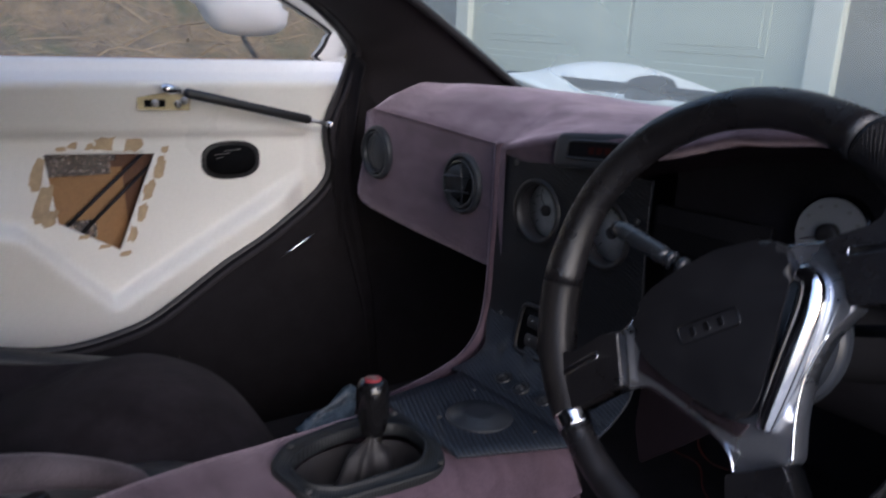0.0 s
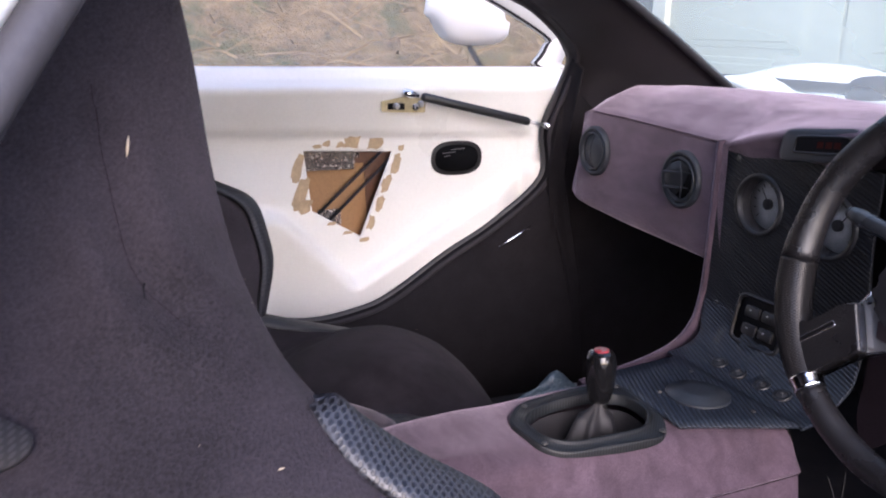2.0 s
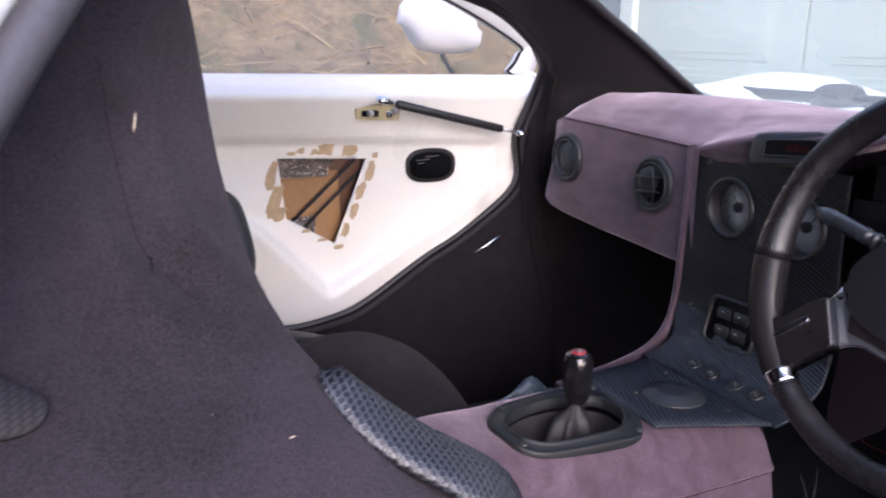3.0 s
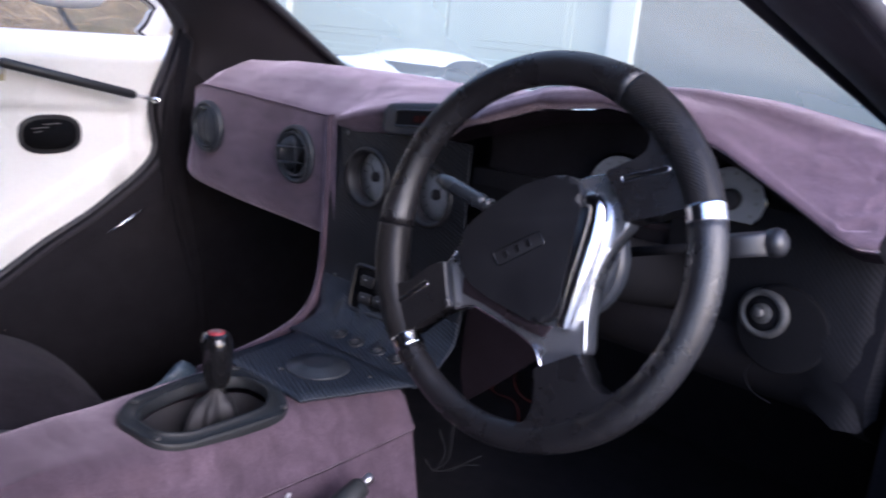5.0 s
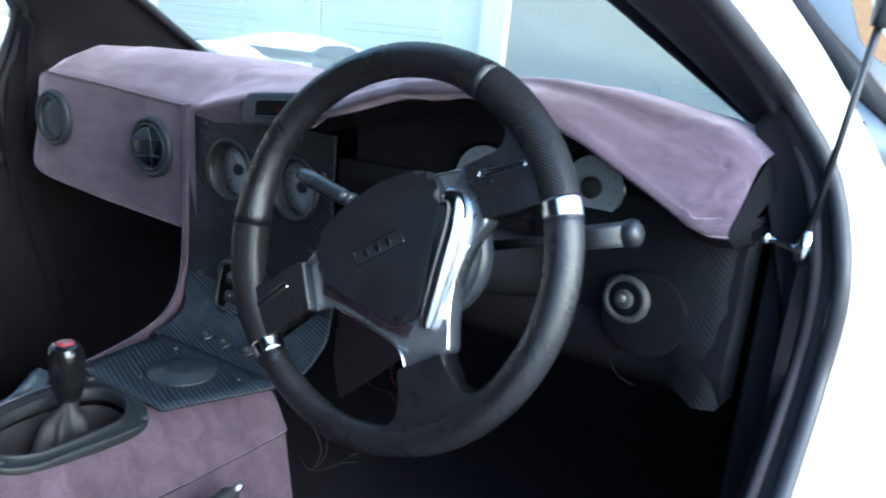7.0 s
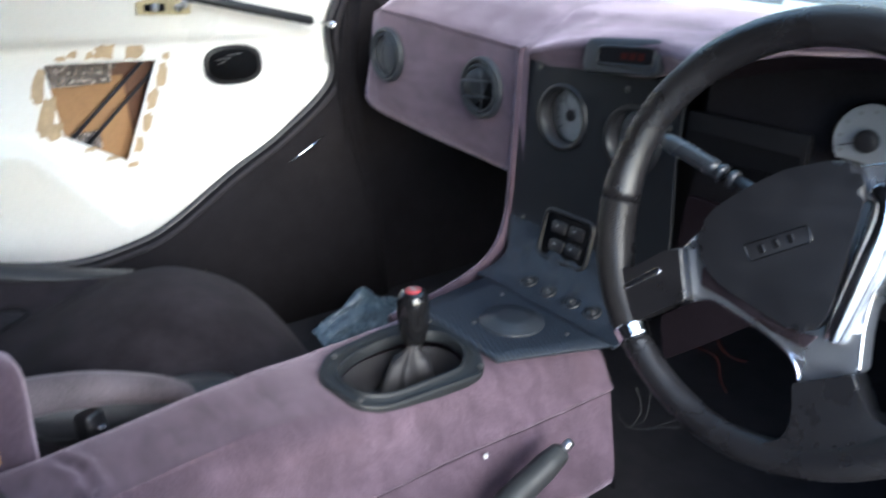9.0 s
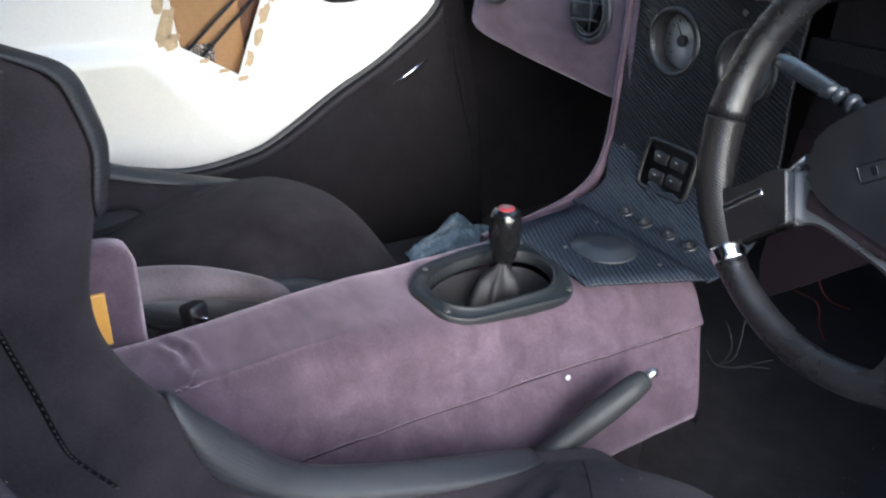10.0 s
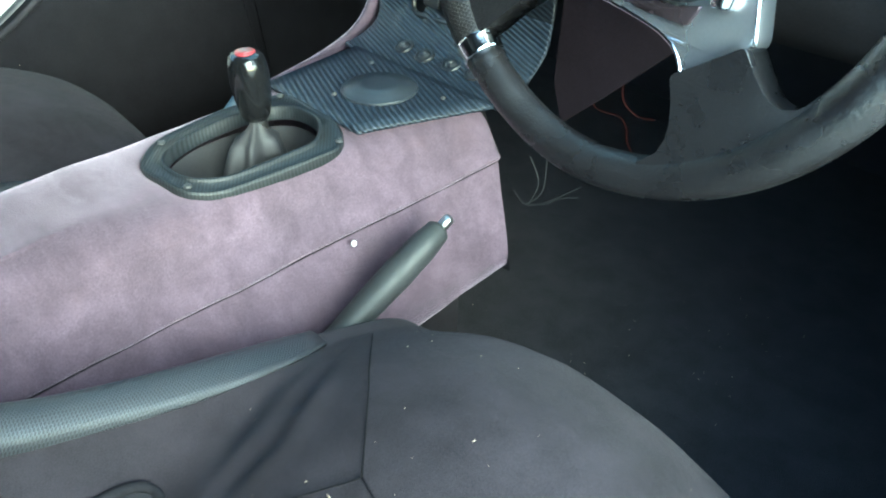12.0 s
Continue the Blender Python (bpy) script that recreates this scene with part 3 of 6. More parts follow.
        half, y, z = 0.60 - 0.255 * t, 0.75 - 0.745 * t, 0.853 + 0.335 * t
        rows.append([(half * a, y + 0.09 * (1 - a * a) * (1 - 0.6 * t), z + 0.035 * (1 - a * a) * t) for a in [m / 8 - 1 for m in range(17)]])
    glass = part("windscreen", grid(rows), SCREEN_GLASS, car, "raked greenish windscreen glass")
    glass.visible_shadow = False
    # wiper along the base of the glass
    wiper = thing("windscreen_wiper", "black windscreen wiper lying along the glass base", "wiper")
    part("arm", tube(smooth_line([(-0.80, 0.845, 0.898), (-0.55, 0.852, 0.898), (-0.20, 0.862, 0.899), (0.25, 0.865, 0.896)], 8), 0.0075, 8), RUBBER, wiper, "black wiper arm")
    part("blade", tube(smooth_line([(-0.82, 0.838, 0.888), (-0.50, 0.845, 0.888), (-0.10, 0.855, 0.888)], 8), 0.006, 8), RUBBER, wiper, "black rubber blade")
    part("pivot_cover", lathe([(0.052, -0.01), (0.052, 0.012), (0.044, 0.024), (0.028, 0.030), (0.002, 0.032)], (-0.375, 0.865, 0.892), (0, -0.1, 1), 20), RUBBER, wiper, "black domed pivot cover")
    return car


sports_car = build_body()


# ---- passenger door ----
def door_line(y):
    """Height of the stepped edge on the inner door skin."""
    return lerp_table([(-0.9, 0.640), (-0.285, 0.636), (-0.25, 0.628), (-0.102, 0.475), (0.29, 0.700), (0.30, 0.706), (0.5, 0.706)], y)[0]


def door_x(y, z):
    x = -0.778
    x += 0.020 * step(0.783, 0.796, z + 0.03 * (y + 0.1))
    x += 0.028 * max(0.0, min(1.0, (z - 0.796) / 0.088))
    x -= 0.030 * step(0.884, 0.896, z) + 0.012 * step(0.896, 0.925, z)
    x += 0.034 * step(0.011, -0.011, z - door_line(y)) * (1 - 0.7 * step(0.22, 0.285, y))
    x += 0.02 * step(0.285, 0.305, y) * step(0.79, 0.77, z)
    x -= 0.28 * max(0.0, door_line(y) - 0.011 - z) * step(0.15, -0.05, y)
    return x


def cut_outline(bm, pts):
    """Cuts a sheet along the sides of a convex outline in y and z, and takes its middle out."""
    centre = Vector((0, sum(p[0] for p in pts) / len(pts), sum(p[1] for p in pts) / len(pts)))
    for i, p in enumerate(pts):
        q = pts[(i + 1) % len(pts)]
        n = Vector((0, q[1] - p[1], p[0] - q[0])).normalized()
        near = [f for f in bm.faces if (f.calc_center_median() - centre).yz.length < 0.16]
        geom = near + list({e for f in near for e in f.edges}) + list({v for f in near for v in f.verts})
        bmesh.ops.bisect_plane(bm, geom=geom, plane_co=(0, p[0], p[1]), plane_no=n)

    def inside(c):
        for i, p in enumerate(pts):
            q = pts[(i + 1) % len(pts)]
            if (q[0] - p[0]) * (c.z - p[1]) - (q[1] - p[1]) * (c.y - p[0]) > 0:
                return False
        return True
    gone = [f for f in bm.faces if inside(f.calc_center_median())]
    bmesh.ops.delete(bm, geom=gone, context="FACES")


HOLE = [(-0.200, 0.757), (-0.014, 0.750), (-0.083, 0.574), (-0.185, 0.634)]


def build_door():
    ys = [-0.95 + 0.009 * i for i in range(148)]
    zs = [0.36 + 0.0085 * j for j in range(67)]
    bm = grid([[(door_x(y, z), y, z) for z in zs] for y in ys])
    cut_outline(bm, HOLE)
    door = part("door", bm, PAINT, sports_car, "white gelcoat passenger door, shut, with a ragged hole")
    thick(door, 0.004, 0)
    # frame round the window, leaning inward
    win = [(-0.60, 0.934), (0.286, 0.918), (0.318, 0.930), (0.334, 0.962), (0.318, 0.992), (0.10, 1.082), (-0.12, 1.125), (-0.45, 1.12)]
    frame_out = [(-0.80, 0.90), (0.35, 0.905), (0.375, 0.93), (0.375, 0.985), (0.345, 1.025), (0.12, 1.12), (-0.12, 1.165), (-0.55, 1.16)]

    def on_glass(y, z, inward=0.0):
        return (-0.786 + 0.5 * max(0.0, z - 0.93) + inward, y, z)
    rows = []
    wi, fo = smooth_line([(0, *p) for p in win], 6, True), smooth_line([(0, *p) for p in frame_out], 6, True)
    for a, b in zip(wi, fo):
        rows.append([on_glass(a.y, a.z, -0.012), on_glass(a.y, a.z, 0.0), on_glass(a.y + (b.y - a.y) * 0.15, a.z + (b.z - a.z) * 0.15, 0.004), on_glass((a.y + b.y) / 2, (a.z + b.z) / 2, 0.012), on_glass(b.y, b.z, 0.014)])
    thick(part("window_frame", grid(rows, close_u=True), PAINT, door, "white gelcoat window surround"), 0.004)
    part("window_seal", tube([Vector(on_glass(p.y, p.z, 0.002)) for p in wi], 0.0042, 8, True), RUBBER, door, "black rubber window edge")
    bm = bmesh.new()
    bm.faces.new([bm.verts.new(on_glass(p.y, p.z, -0.006)) for p in wi])
    pane = part("window_pane", bm, DOOR_GLASS, door, "dusty perspex side window", smooth=False)
    pane.visible_shadow = False
    # outer skin
    rows = [[(-0.835 - 0.03 * math.sin((z - 0.3) / 0.62 * math.pi), y, z) for z in [0.3 + 0.62 * k / 10 for k in range(11)]] for y in [-0.95 + 1.33 * i / 12 for i in range(13)]]
    thick(part("outer_skin", grid(rows), TAN, door, "tan bare inside of the outer door skin"), 0.004, 1)
    # inside the hole
    part("inner_board", prism([(-0.26, 0.55), (0.06, 0.55), (0.06, 0.727), (-0.26, 0.735)], (-0.826, 0, 0), (0, 1, 0), (0, 0, 1), 0.004), TAN, door, "tan fibreboard behind the hole", smooth=False)
    part("primer_edge", prism([(-0.052, 0.555), (0.05, 0.555), (0.05, 0.80), (-0.12, 0.80), (-0.12, 0.722), (-0.062, 0.722)], (-0.821, 0, 0), (0, 1, 0), (0, 0, 1), 0.003), RUST, door, "dark red primed flange", smooth=False)
    for y0, y1, z0, z1 in ((-0.215, -0.075, 0.735, 0.775), (-0.195, -0.085, 0.711, 0.735), (-0.165, -0.115, 0.595, 0.628)):
        sheet = [[(-0.812 + 0.007 * abs(noise.noise((0, (y0 + (y1 - y0) * i / 40) * 130, (z0 + (z1 - z0) * j / 12) * 130))), y0 + (y1 - y0) * i / 40, z0 + (z1 - z0) * j / 12) for j in range(13)] for i in range(41)]
        thick(part("foil_strip", grid(sheet), FOIL, door, "crinkled silver foil strip", smooth=False), 0.001, 0)
    for y0, z0, y1, z1 in ((-0.185, 0.605, -0.02, 0.755), (-0.150, 0.60, -0.005, 0.735)):
        part("rod", tube([(-0.80, y0, z0), (-0.80, y1, z1)], 0.0032, 8), RUBBER, door, "thin black rod")
    # torn glue patches round the hole
    edge = [((-0.10, 0.772), 0.018, 0.012), ((-0.052, 0.768), 0.017, 0.013), ((0.006, 0.757), 0.007, 0.006), ((-0.006, 0.722), 0.009, 0.021), ((-0.026, 0.682), 0.010, 0.018),
            ((-0.042, 0.640), 0.009, 0.017), ((-0.060, 0.603), 0.008, 0.016), ((-0.075, 0.566), 0.010, 0.006), ((-0.110, 0.584), 0.011, 0.004), ((-0.145, 0.606), 0.009, 0.004),
            ((-0.212, 0.725), 0.011, 0.030), ((-0.208, 0.675), 0.012, 0.034), ((-0.198, 0.645), 0.012, 0.014), ((-0.152, 0.771), 0.008, 0.006), ((-0.125, 0.768), 0.007, 0.006), ((-0.172, 0.766), 0.010, 0.004)]
    for (y, z), a, b in edge:
        bm = bmesh.new()
        pts = []
        for k in range(14):
            t = k * math.pi / 7
            r = 1.0 + chance.uniform(-0.28, 0.22)
            c, s = math.cos(t), math.sin(t)
            c, s = math.copysign(abs(c) ** 0.6, c), math.copysign(abs(s) ** 0.6, s)
            yy, zz = y + a * r * c + 0.25 * b * r * s, z + b * r * s
            pts.append(bm.verts.new((door_x(yy, zz) + 0.0034, yy, zz)))
        bm.faces.new(pts)
        part("glue_patch", bm, GLUE, door, "brown torn glue patch", smooth=False)
    # oval pull recess
    oval = []
    for k in range(32):
        t = k * math.pi / 16
        c, s = math.cos(t), math.sin(t)
        oval.append((math.copysign(abs(c) ** 0.75, c) * 0.058, math.copysign(abs(s) ** 0.75, s) * 0.036))
    part("pull_recess", prism(oval, (-0.7770, 0.132, 0.7305), (0, 1, 0), (0, 0, 1), 0.0025, 0.001), RUBBER, door, "black oval pull recess")
    rim = [(-0.7728, 0.132 + a, 0.7305 + b) for a, b in oval]
    part("rim", tube(rim, 0.0013, 6, True), RUBBER, door)
    part("cup", prism([(a * 0.86, b * 0.8) for a, b in oval], (-0.7729, 0.132, 0.7305), (0, 1, 0), (0, 0, 1), 0.001), DARK, door, "dark cup")
    for z, y0, y1 in ((0.742, 0.098, 0.128), (0.749, 0.118, 0.15), (0.735, 0.102, 0.116)):
        part("lever_edge", tube([(-0.771, y0, z), (-0.771, y1, z + 0.002)], 0.0008, 6), DULL_ALLOY, door, "thin edge of the release lever")
    # latch plate where the strut sits
    part("strut_bracket", prism(rounded([(-0.052, 0.836), (0.040, 0.833), (0.042, 0.862), (0.0, 0.866), (-0.052, 0.857)], 0.003), (-0.7322, 0, 0), (0, 1, 0), (0, 0, 1), 0.003), ZINC, door, "scuffed yellow-zinc bracket in a cut-out", smooth=False)
    part("slot", prism([(-0.040, 0.841), (-0.004, 0.840), (-0.004, 0.853), (-0.040, 0.853)], (-0.7291, 0, 0), (0, 1, 0), (0, 0, 1), 0.001), DARK, door, "dark slot", smooth=False)
    for y, z in ((-0.022, 0.847), (0.018, 0.845), (0.03, 0.851)):
        part("bolt", lathe([(0.007, 0), (0.007, 0.005), (0.004, 0.007)], (-0.7291, y, z), (1, 0, 0), 8), STEEL, door, smooth=False)
    # white mirror outside the glass
    rows = []
    for i in range(15):
        t = i / 14
        swell = (1 - abs(2 * t - 1) ** 3.0) ** 0.45 if 0 < i < 14 else 0.12
        y = 0.122 + 0.183 * t
        row = []
        for k in range(24):
            a = k * math.pi / 12
            c, q = math.cos(a), math.sin(a)
            c, q = math.copysign(abs(c) ** 0.7, c), math.copysign(abs(q) ** 0.7, q)
            row.append((-0.915 + 0.055 * swell * c, y - 0.015 * q, 1.020 + (0.075 if q > 0 else 0.058) * swell * q))
        rows.append(row)
    mirror = part("door_mirror", grid(rows, close_v=True, caps=True), BODY, door, "white door mirror housing outside the glass")
    part("foot", tube(smooth_line([(-0.915, 0.21, 0.98), (-0.90, 0.222, 0.945), (-0.85, 0.235, 0.90)], 5), 0.006, 10), RUBBER, mirror, "thin black mirror stay")
    return door


build_door()


def gas_strut(body_end, door_end, split, name_label):
    """A gas strut: body tube, thin rod, a ball joint at each end."""
    a, b = Vector(body_end), Vector(door_end)
    strut = thing("gas_strut", name_label, "gas strut", "door struts", at=tuple(a))
    d = (b - a).normalized()
    m = a.lerp(b, split)
    shift = Matrix.Translation(-a)

    def add(nm, bm, mat, lab=""):
        bm.transform(shift)
        return part(nm, bm, mat, strut, lab)
    add("cylinder", tube([m, m + d * 0.006, b - d * 0.035, b - d * 0.03], [0.0078, 0.0088, 0.0088, 0.006], 14), PLASTIC, "satin black cylinder")
    add("rod", tube([a + d * 0.012, m], 0.0036, 8), STEEL if a.x < 0 else PLASTIC, "steel rod" if a.x < 0 else "dark rod")
    for nm, p, q in (("body_joint", a, 1), ("door_joint", b, -1)):
        add(nm, tube([p - d * 0.012 * q, p + d * 0.004 * q, p + d * 0.022 * q], [0.007, 0.009, 0.005], 10), CHROME, "zinc ball joint")
    side = Vector((-1, 0.6, -0.1) if a.x < 0 else (-1, 0.25, 0.12)).normalized()
    reach = 0.035 if a.x < 0 else 0.040
    add("ball_stud", tube([a + side * reach, a + side * 0.012, a - side * 0.004], [0.0045, 0.0045, 0.0075], 8), CHROME, "threaded ball stud")
    add("nut", tube([a + side * (reach - 0.007), a + side * (reach + 0.002)], 0.0078, 6), CHROME, "hexagon nut")
    return strut


gas_strut((-0.722, 0.334, 0.797), (-0.704, -0.005, 0.874), 0.18, "black gas strut holding the shut passenger door")


# ---- driver's door, swung up ----
def build_open_door():
    u, v = Vector((1, 0.10, 0)).normalized(), Vector((0.0, 0.12, 1)).normalized()
    o = Vector((0, 0, 0))
    door = part("door", prism(rounded([(-0.130, 0.122), (-0.035, 0.025), (-0.020, -0.035), (0.045, -0.080), (0.045, -0.30), (0.75, -0.30), (0.75, 0.62), (-0.50, 0.62)], 0.02), o, u, v, 0.02, 0.006), PAINT, sports_car, "white driver's door swung up and open, bare inside")
    door.location = (0.66, 0.55, 0.95)
    face = u.cross(v)
    part("edge_seal", prism([(-0.123, 0.121), (-0.026, 0.028), (0.049, -0.027), (0.054, -0.028), (0.067, -0.021), (0.015, 0.033), (-0.033, 0.070), (-0.082, 0.124), (-0.115, 0.165), (-0.158, 0.160)], face * 0.0205, u, v, 0.008, 0.003), RUBBER, door, "black rubber strip along the edge")
    part("corner_lead", tube([u * 0.054 - v * 0.029 + face * 0.022, u * 0.084 - v * 0.061 + face * 0.022], 0.0016, 6), SEAL, door, "thin dark edge running on from the strip")
    glue = [(-0.027, 0.129), (-0.015, 0.105), (0.002, 0.063), (0.020, 0.046), (0.038, 0.035), (0.051, 0.019), (0.059, 0.006), (0.056, 0.001), (0.041, 0.008), (0.018, 0.030), (0.067, -0.019), (0.106, -0.054), (0.088, 0.024), (0.053, 0.054), (0.028, 0.066), (0.013, 0.083), (0.004, 0.107), (-0.004, 0.131)]
    part("glue_patch", prism(rounded(glue, 0.006, 3), face * 0.0205, u, v, 0.002), TAN, door, "brown torn glue patch", smooth=False)
    return door


build_open_door()
gas_strut((0.681, 0.335, 0.811), (0.715, 0.298, 1.11), 0.70, "gas strut propping the driver's door open")


# ---- dashboard ----
#       x      back y  crest y z     edge y z      lower y z
DASH = [(-0.605, 0.55, 0.46, 0.800, 0.40, 0.780, 0.38, 0.715), (-0.590, 0.60, 0.42, 0.866, 0.335, 0.822, 0.308, 0.688), (-0.565, 0.63, 0.41, 0.889, 0.312, 0.842, 0.300, 0.682),
        (-0.53, 0.66, 0.41, 0.898, 0.305, 0.852, 0.297, 0.678), (-0.40, 0.71, 0.42, 0.908, 0.300, 0.850, 0.295, 0.671), (-0.25, 0.75, 0.42, 0.908, 0.295, 0.845, 0.293, 0.667),
        (-0.165, 0.77, 0.40, 0.902, 0.288, 0.843, 0.292, 0.664), (-0.128, 0.77, 0.40, 0.900, 0.283, 0.847, 0.288, 0.664)]
DASH_MID = [(-0.128, 0.770, 0.400, 0.900, 0.283, 0.847, 0.289, 0.828), (-0.090, 0.780, 0.400, 0.901, 0.279, 0.858, 0.287, 0.832), (0.000, 0.780, 0.400, 0.905, 0.272, 0.878, 0.286, 0.840), (0.100, 0.780, 0.390, 0.909, 0.265, 0.887, 0.284, 0.845),
            (0.155, 0.770, 0.360, 0.912, 0.240, 0.886, 0.262, 0.862), (0.200, 0.770, 0.330, 0.919, 0.212, 0.895, 0.240, 0.873), (0.245, 0.760, 0.310, 0.929, 0.200, 0.909, 0.240, 0.887),
            (0.290, 0.760, 0.300, 0.936, 0.195, 0.923, 0.240, 0.900), (0.370, 0.750, 0.290, 0.944, 0.190, 0.933, 0.240, 0.911), (0.440, 0.740, 0.290, 0.946, 0.190, 0.927, 0.240, 0.904),
            (0.500, 0.720, 0.300, 0.942, 0.195, 0.904, 0.240, 0.882), (0.566, 0.690, 0.310, 0.930, 0.200, 0.869, 0.240, 0.850), (0.600, 0.660, 0.310, 0.922, 0.204, 0.850, 0.240, 0.828),
            (0.618, 0.630, 0.310, 0.912, 0.210, 0.842, 0.245, 0.822), (0.635, 0.580, 0.322, 0.896, 0.220, 0.842, 0.250, 0.822), (0.645, 0.500, 0.350, 0.868, 0.262, 0.843, 0.276, 0.825)]


def dash_rows(table, n, folded):
    """Profiles of the padded top: from the glass over the crest to the front edge and down the face."""
    rows = []
    x0, x1 = table[0][0], table[-1][0]
    for i in range(n):
        x = x0 + (x1 - x0) * i / (n - 1)
        back, cy, cz, ey, ez, ly, lz = lerp_table(table, x)
        wob = 0.0022 * noise.noise((x * 9, 1.7, 0.3))
        wob += 0.0015 * noise.noise((x * 25, 3.1, 1.3))
        top = [(back, 0.869), ((back + cy) / 2, (0.876 + cz) / 2 + 0.008), (cy, cz + wob), (cy + (ey - cy) * 0.5, cz + (ez - cz) * 0.40 + wob), (ey + 0.016, ez + 0.007), (ey + 0.003, ez + 0.0005),
               (ey, ez - 0.007)]
        drop = lz - ez
        face = [(ey + (ly - ey) * t, ez - 0.007 + (drop + 0.007) * t) for t in (0.35, 0.7, 0.90)] + ([(ly + 0.003, lz - 0.003), (ly + 0.008, lz - 0.008), (ly + 0.018, lz - 0.0135)] if folded else [(ly + 0.006, lz - 0.004)]) + [(ly + 0.05, lz - (0.018 if folded else -0.004)), (ly + 0.20, lz - (0.02 if folded else -0.01))]
        rows.append([(x, y, z) for y, z in top + face])
    return rows


def round_vent(parent, x, y, z, open_turn):
    vent = part("air_vent", lathe([(0.047, 0.0), (0.047, -0.006), (0.0445, -0.010), (0.040, -0.0105), (0.0385, -0.004), (0.0385, 0.0)], (x, y, z), (0, 1, 0), 40, False), VENT, parent, "round blue-black plastic air vent")
    part("ring", lathe([(0.037, 0.004), (0.037, -0.009), (0.0345, -0.012), (0.0325, -0.0105), (0.032, 0.004)], (x, y, z), (0, 1, 0), 40, False), VENT, vent)
    turn = Matrix.Translation((x, y - 0.004, z)) @ Matrix.Rotation(radians(open_turn), 4, Vector((0.25, 0, 1)))
    if open_turn:
        part("duct", lathe([(0.0322, 0.002), (0.0322, -0.002), (0.001, -0.0021)], (x, y, z), (0, 1, 0), 32), DARK, vent, "dark duct")
    for k in (-1, 1) if open_turn else (0,):
        h = 0.0318
        pts = []
        for m in range(13):
            a = -math.pi / 2 + math.pi * m / 12
            pts.append((math.sin(a) * h, math.cos(a) * h))
        if open_turn:
            w = math.sqrt(max(0.0, h * h - (k * 0.0125) ** 2))
            bm = block(-w, w, -0.009, 0.002, k * 0.0125 - 0.0009, k * 0.0125 + 0.0009, 0.0006)
            bm.transform(turn)
            part("louvre", bm, VENT, vent)
    if open_turn:
        bm = tube([(0, -0.010, -0.031), (0.003, -0.013, -0.012), (0.004, -0.014, 0.012), (0, -0.010, 0.031)], 0.0016, 6)
        bm.transform(turn)
        part("spine", bm, VENT, vent, "grey louvre spine")
        bm = lathe([(0.0315, 0.001), (0.0315, -0.001), (0.016, -0.004), (0.001, -0.005)], (0, 0, 0), (0, 1, 0), 32)
        bm.transform(Matrix.Translation((x, y - 0.001, z)) @ Matrix.Rotation(radians(30), 4, Vector((0.5, 0, 1))))
        part("flap", bm, VENT, vent, "half-turned round flap")
    else:
        part("shutter", lathe([(0.0322, 0.0), (0.0322, -0.005), (0.028, -0.0075), (0.012, -0.010), (0.001, -0.0104)], (x, y, z), (0, 1, 0), 40), VENT, vent, "shut round flap")
        part("rib", tube([(x + 0.003, y - 0.0065, z - 0.03), (x - 0.004, y - 0.0105, z - 0.012), (x - 0.004, y - 0.0108, z + 0.010), (x + 0.003, y - 0.0065, z + 0.03)], 0.0016, 6), VENT, vent)
    return vent


def dial(parent, x, y, z, r, label, needle=0.6):
    """A round instrument: deep black collar, pale face, ticks, needle, glass."""
    g = part("gauge", lathe([(r + 0.004, 0.03), (r + 0.004, -0.002), (r, -0.0045), (r - 0.0025, -0.001), (r - 0.003, 0.03)], (x, y, z), (0, 1, 0), 40, False), RUBBER, parent, label)
    part("face", lathe([(r - 0.003, 0.016), (r - 0.003, 0.0135), (0.001, 0.0134)], (x, y, z), (0, 1, 0), 40), PALE_DIAL, g, "white dial face")
    for k in range(11):
        a = radians(225 - 27 * k)
        c, s = math.cos(a), math.sin(a)
        bm = prism([(-0.0006, r * 0.62), (0.0006, r * 0.62), (0.0006, r * 0.76), (-0.0006, r * 0.76)], (x, y + 0.0128, z), (s, 0, -c), (c, 0, s), 0.0004)
        part("tick", bm, RUBBER, g, smooth=False)
    c, s = math.cos(needle), math.sin(needle)
    part("needle", prism([(-0.001, -r * 0.2), (0.001, -r * 0.2), (0.0005, r * 0.66), (-0.0005, r * 0.66)], (x, y + 0.0118, z), (s, 0, -c), (c, 0, s), 0.0006), RUBBER, g, smooth=False)
    part("boss", lathe([(r * 0.2, 0.0125), (r * 0.2, 0.008), (r * 0.15, 0.006), (0.001, 0.0058)], (x, y, z), (0, 1, 0), 16), RUBBER, g, "black needle boss")
    return g


def screw(parent, at, axis, r=0.0042):
    part("screw", lathe([(r, 0), (r, 0.0012), (r * 0.75, 0.0026), (r * 0.3, 0.0026), (r * 0.28, 0.0012), (0.0002, 0.0012)], at, axis, 10), WORN, parent, "small domed screw")


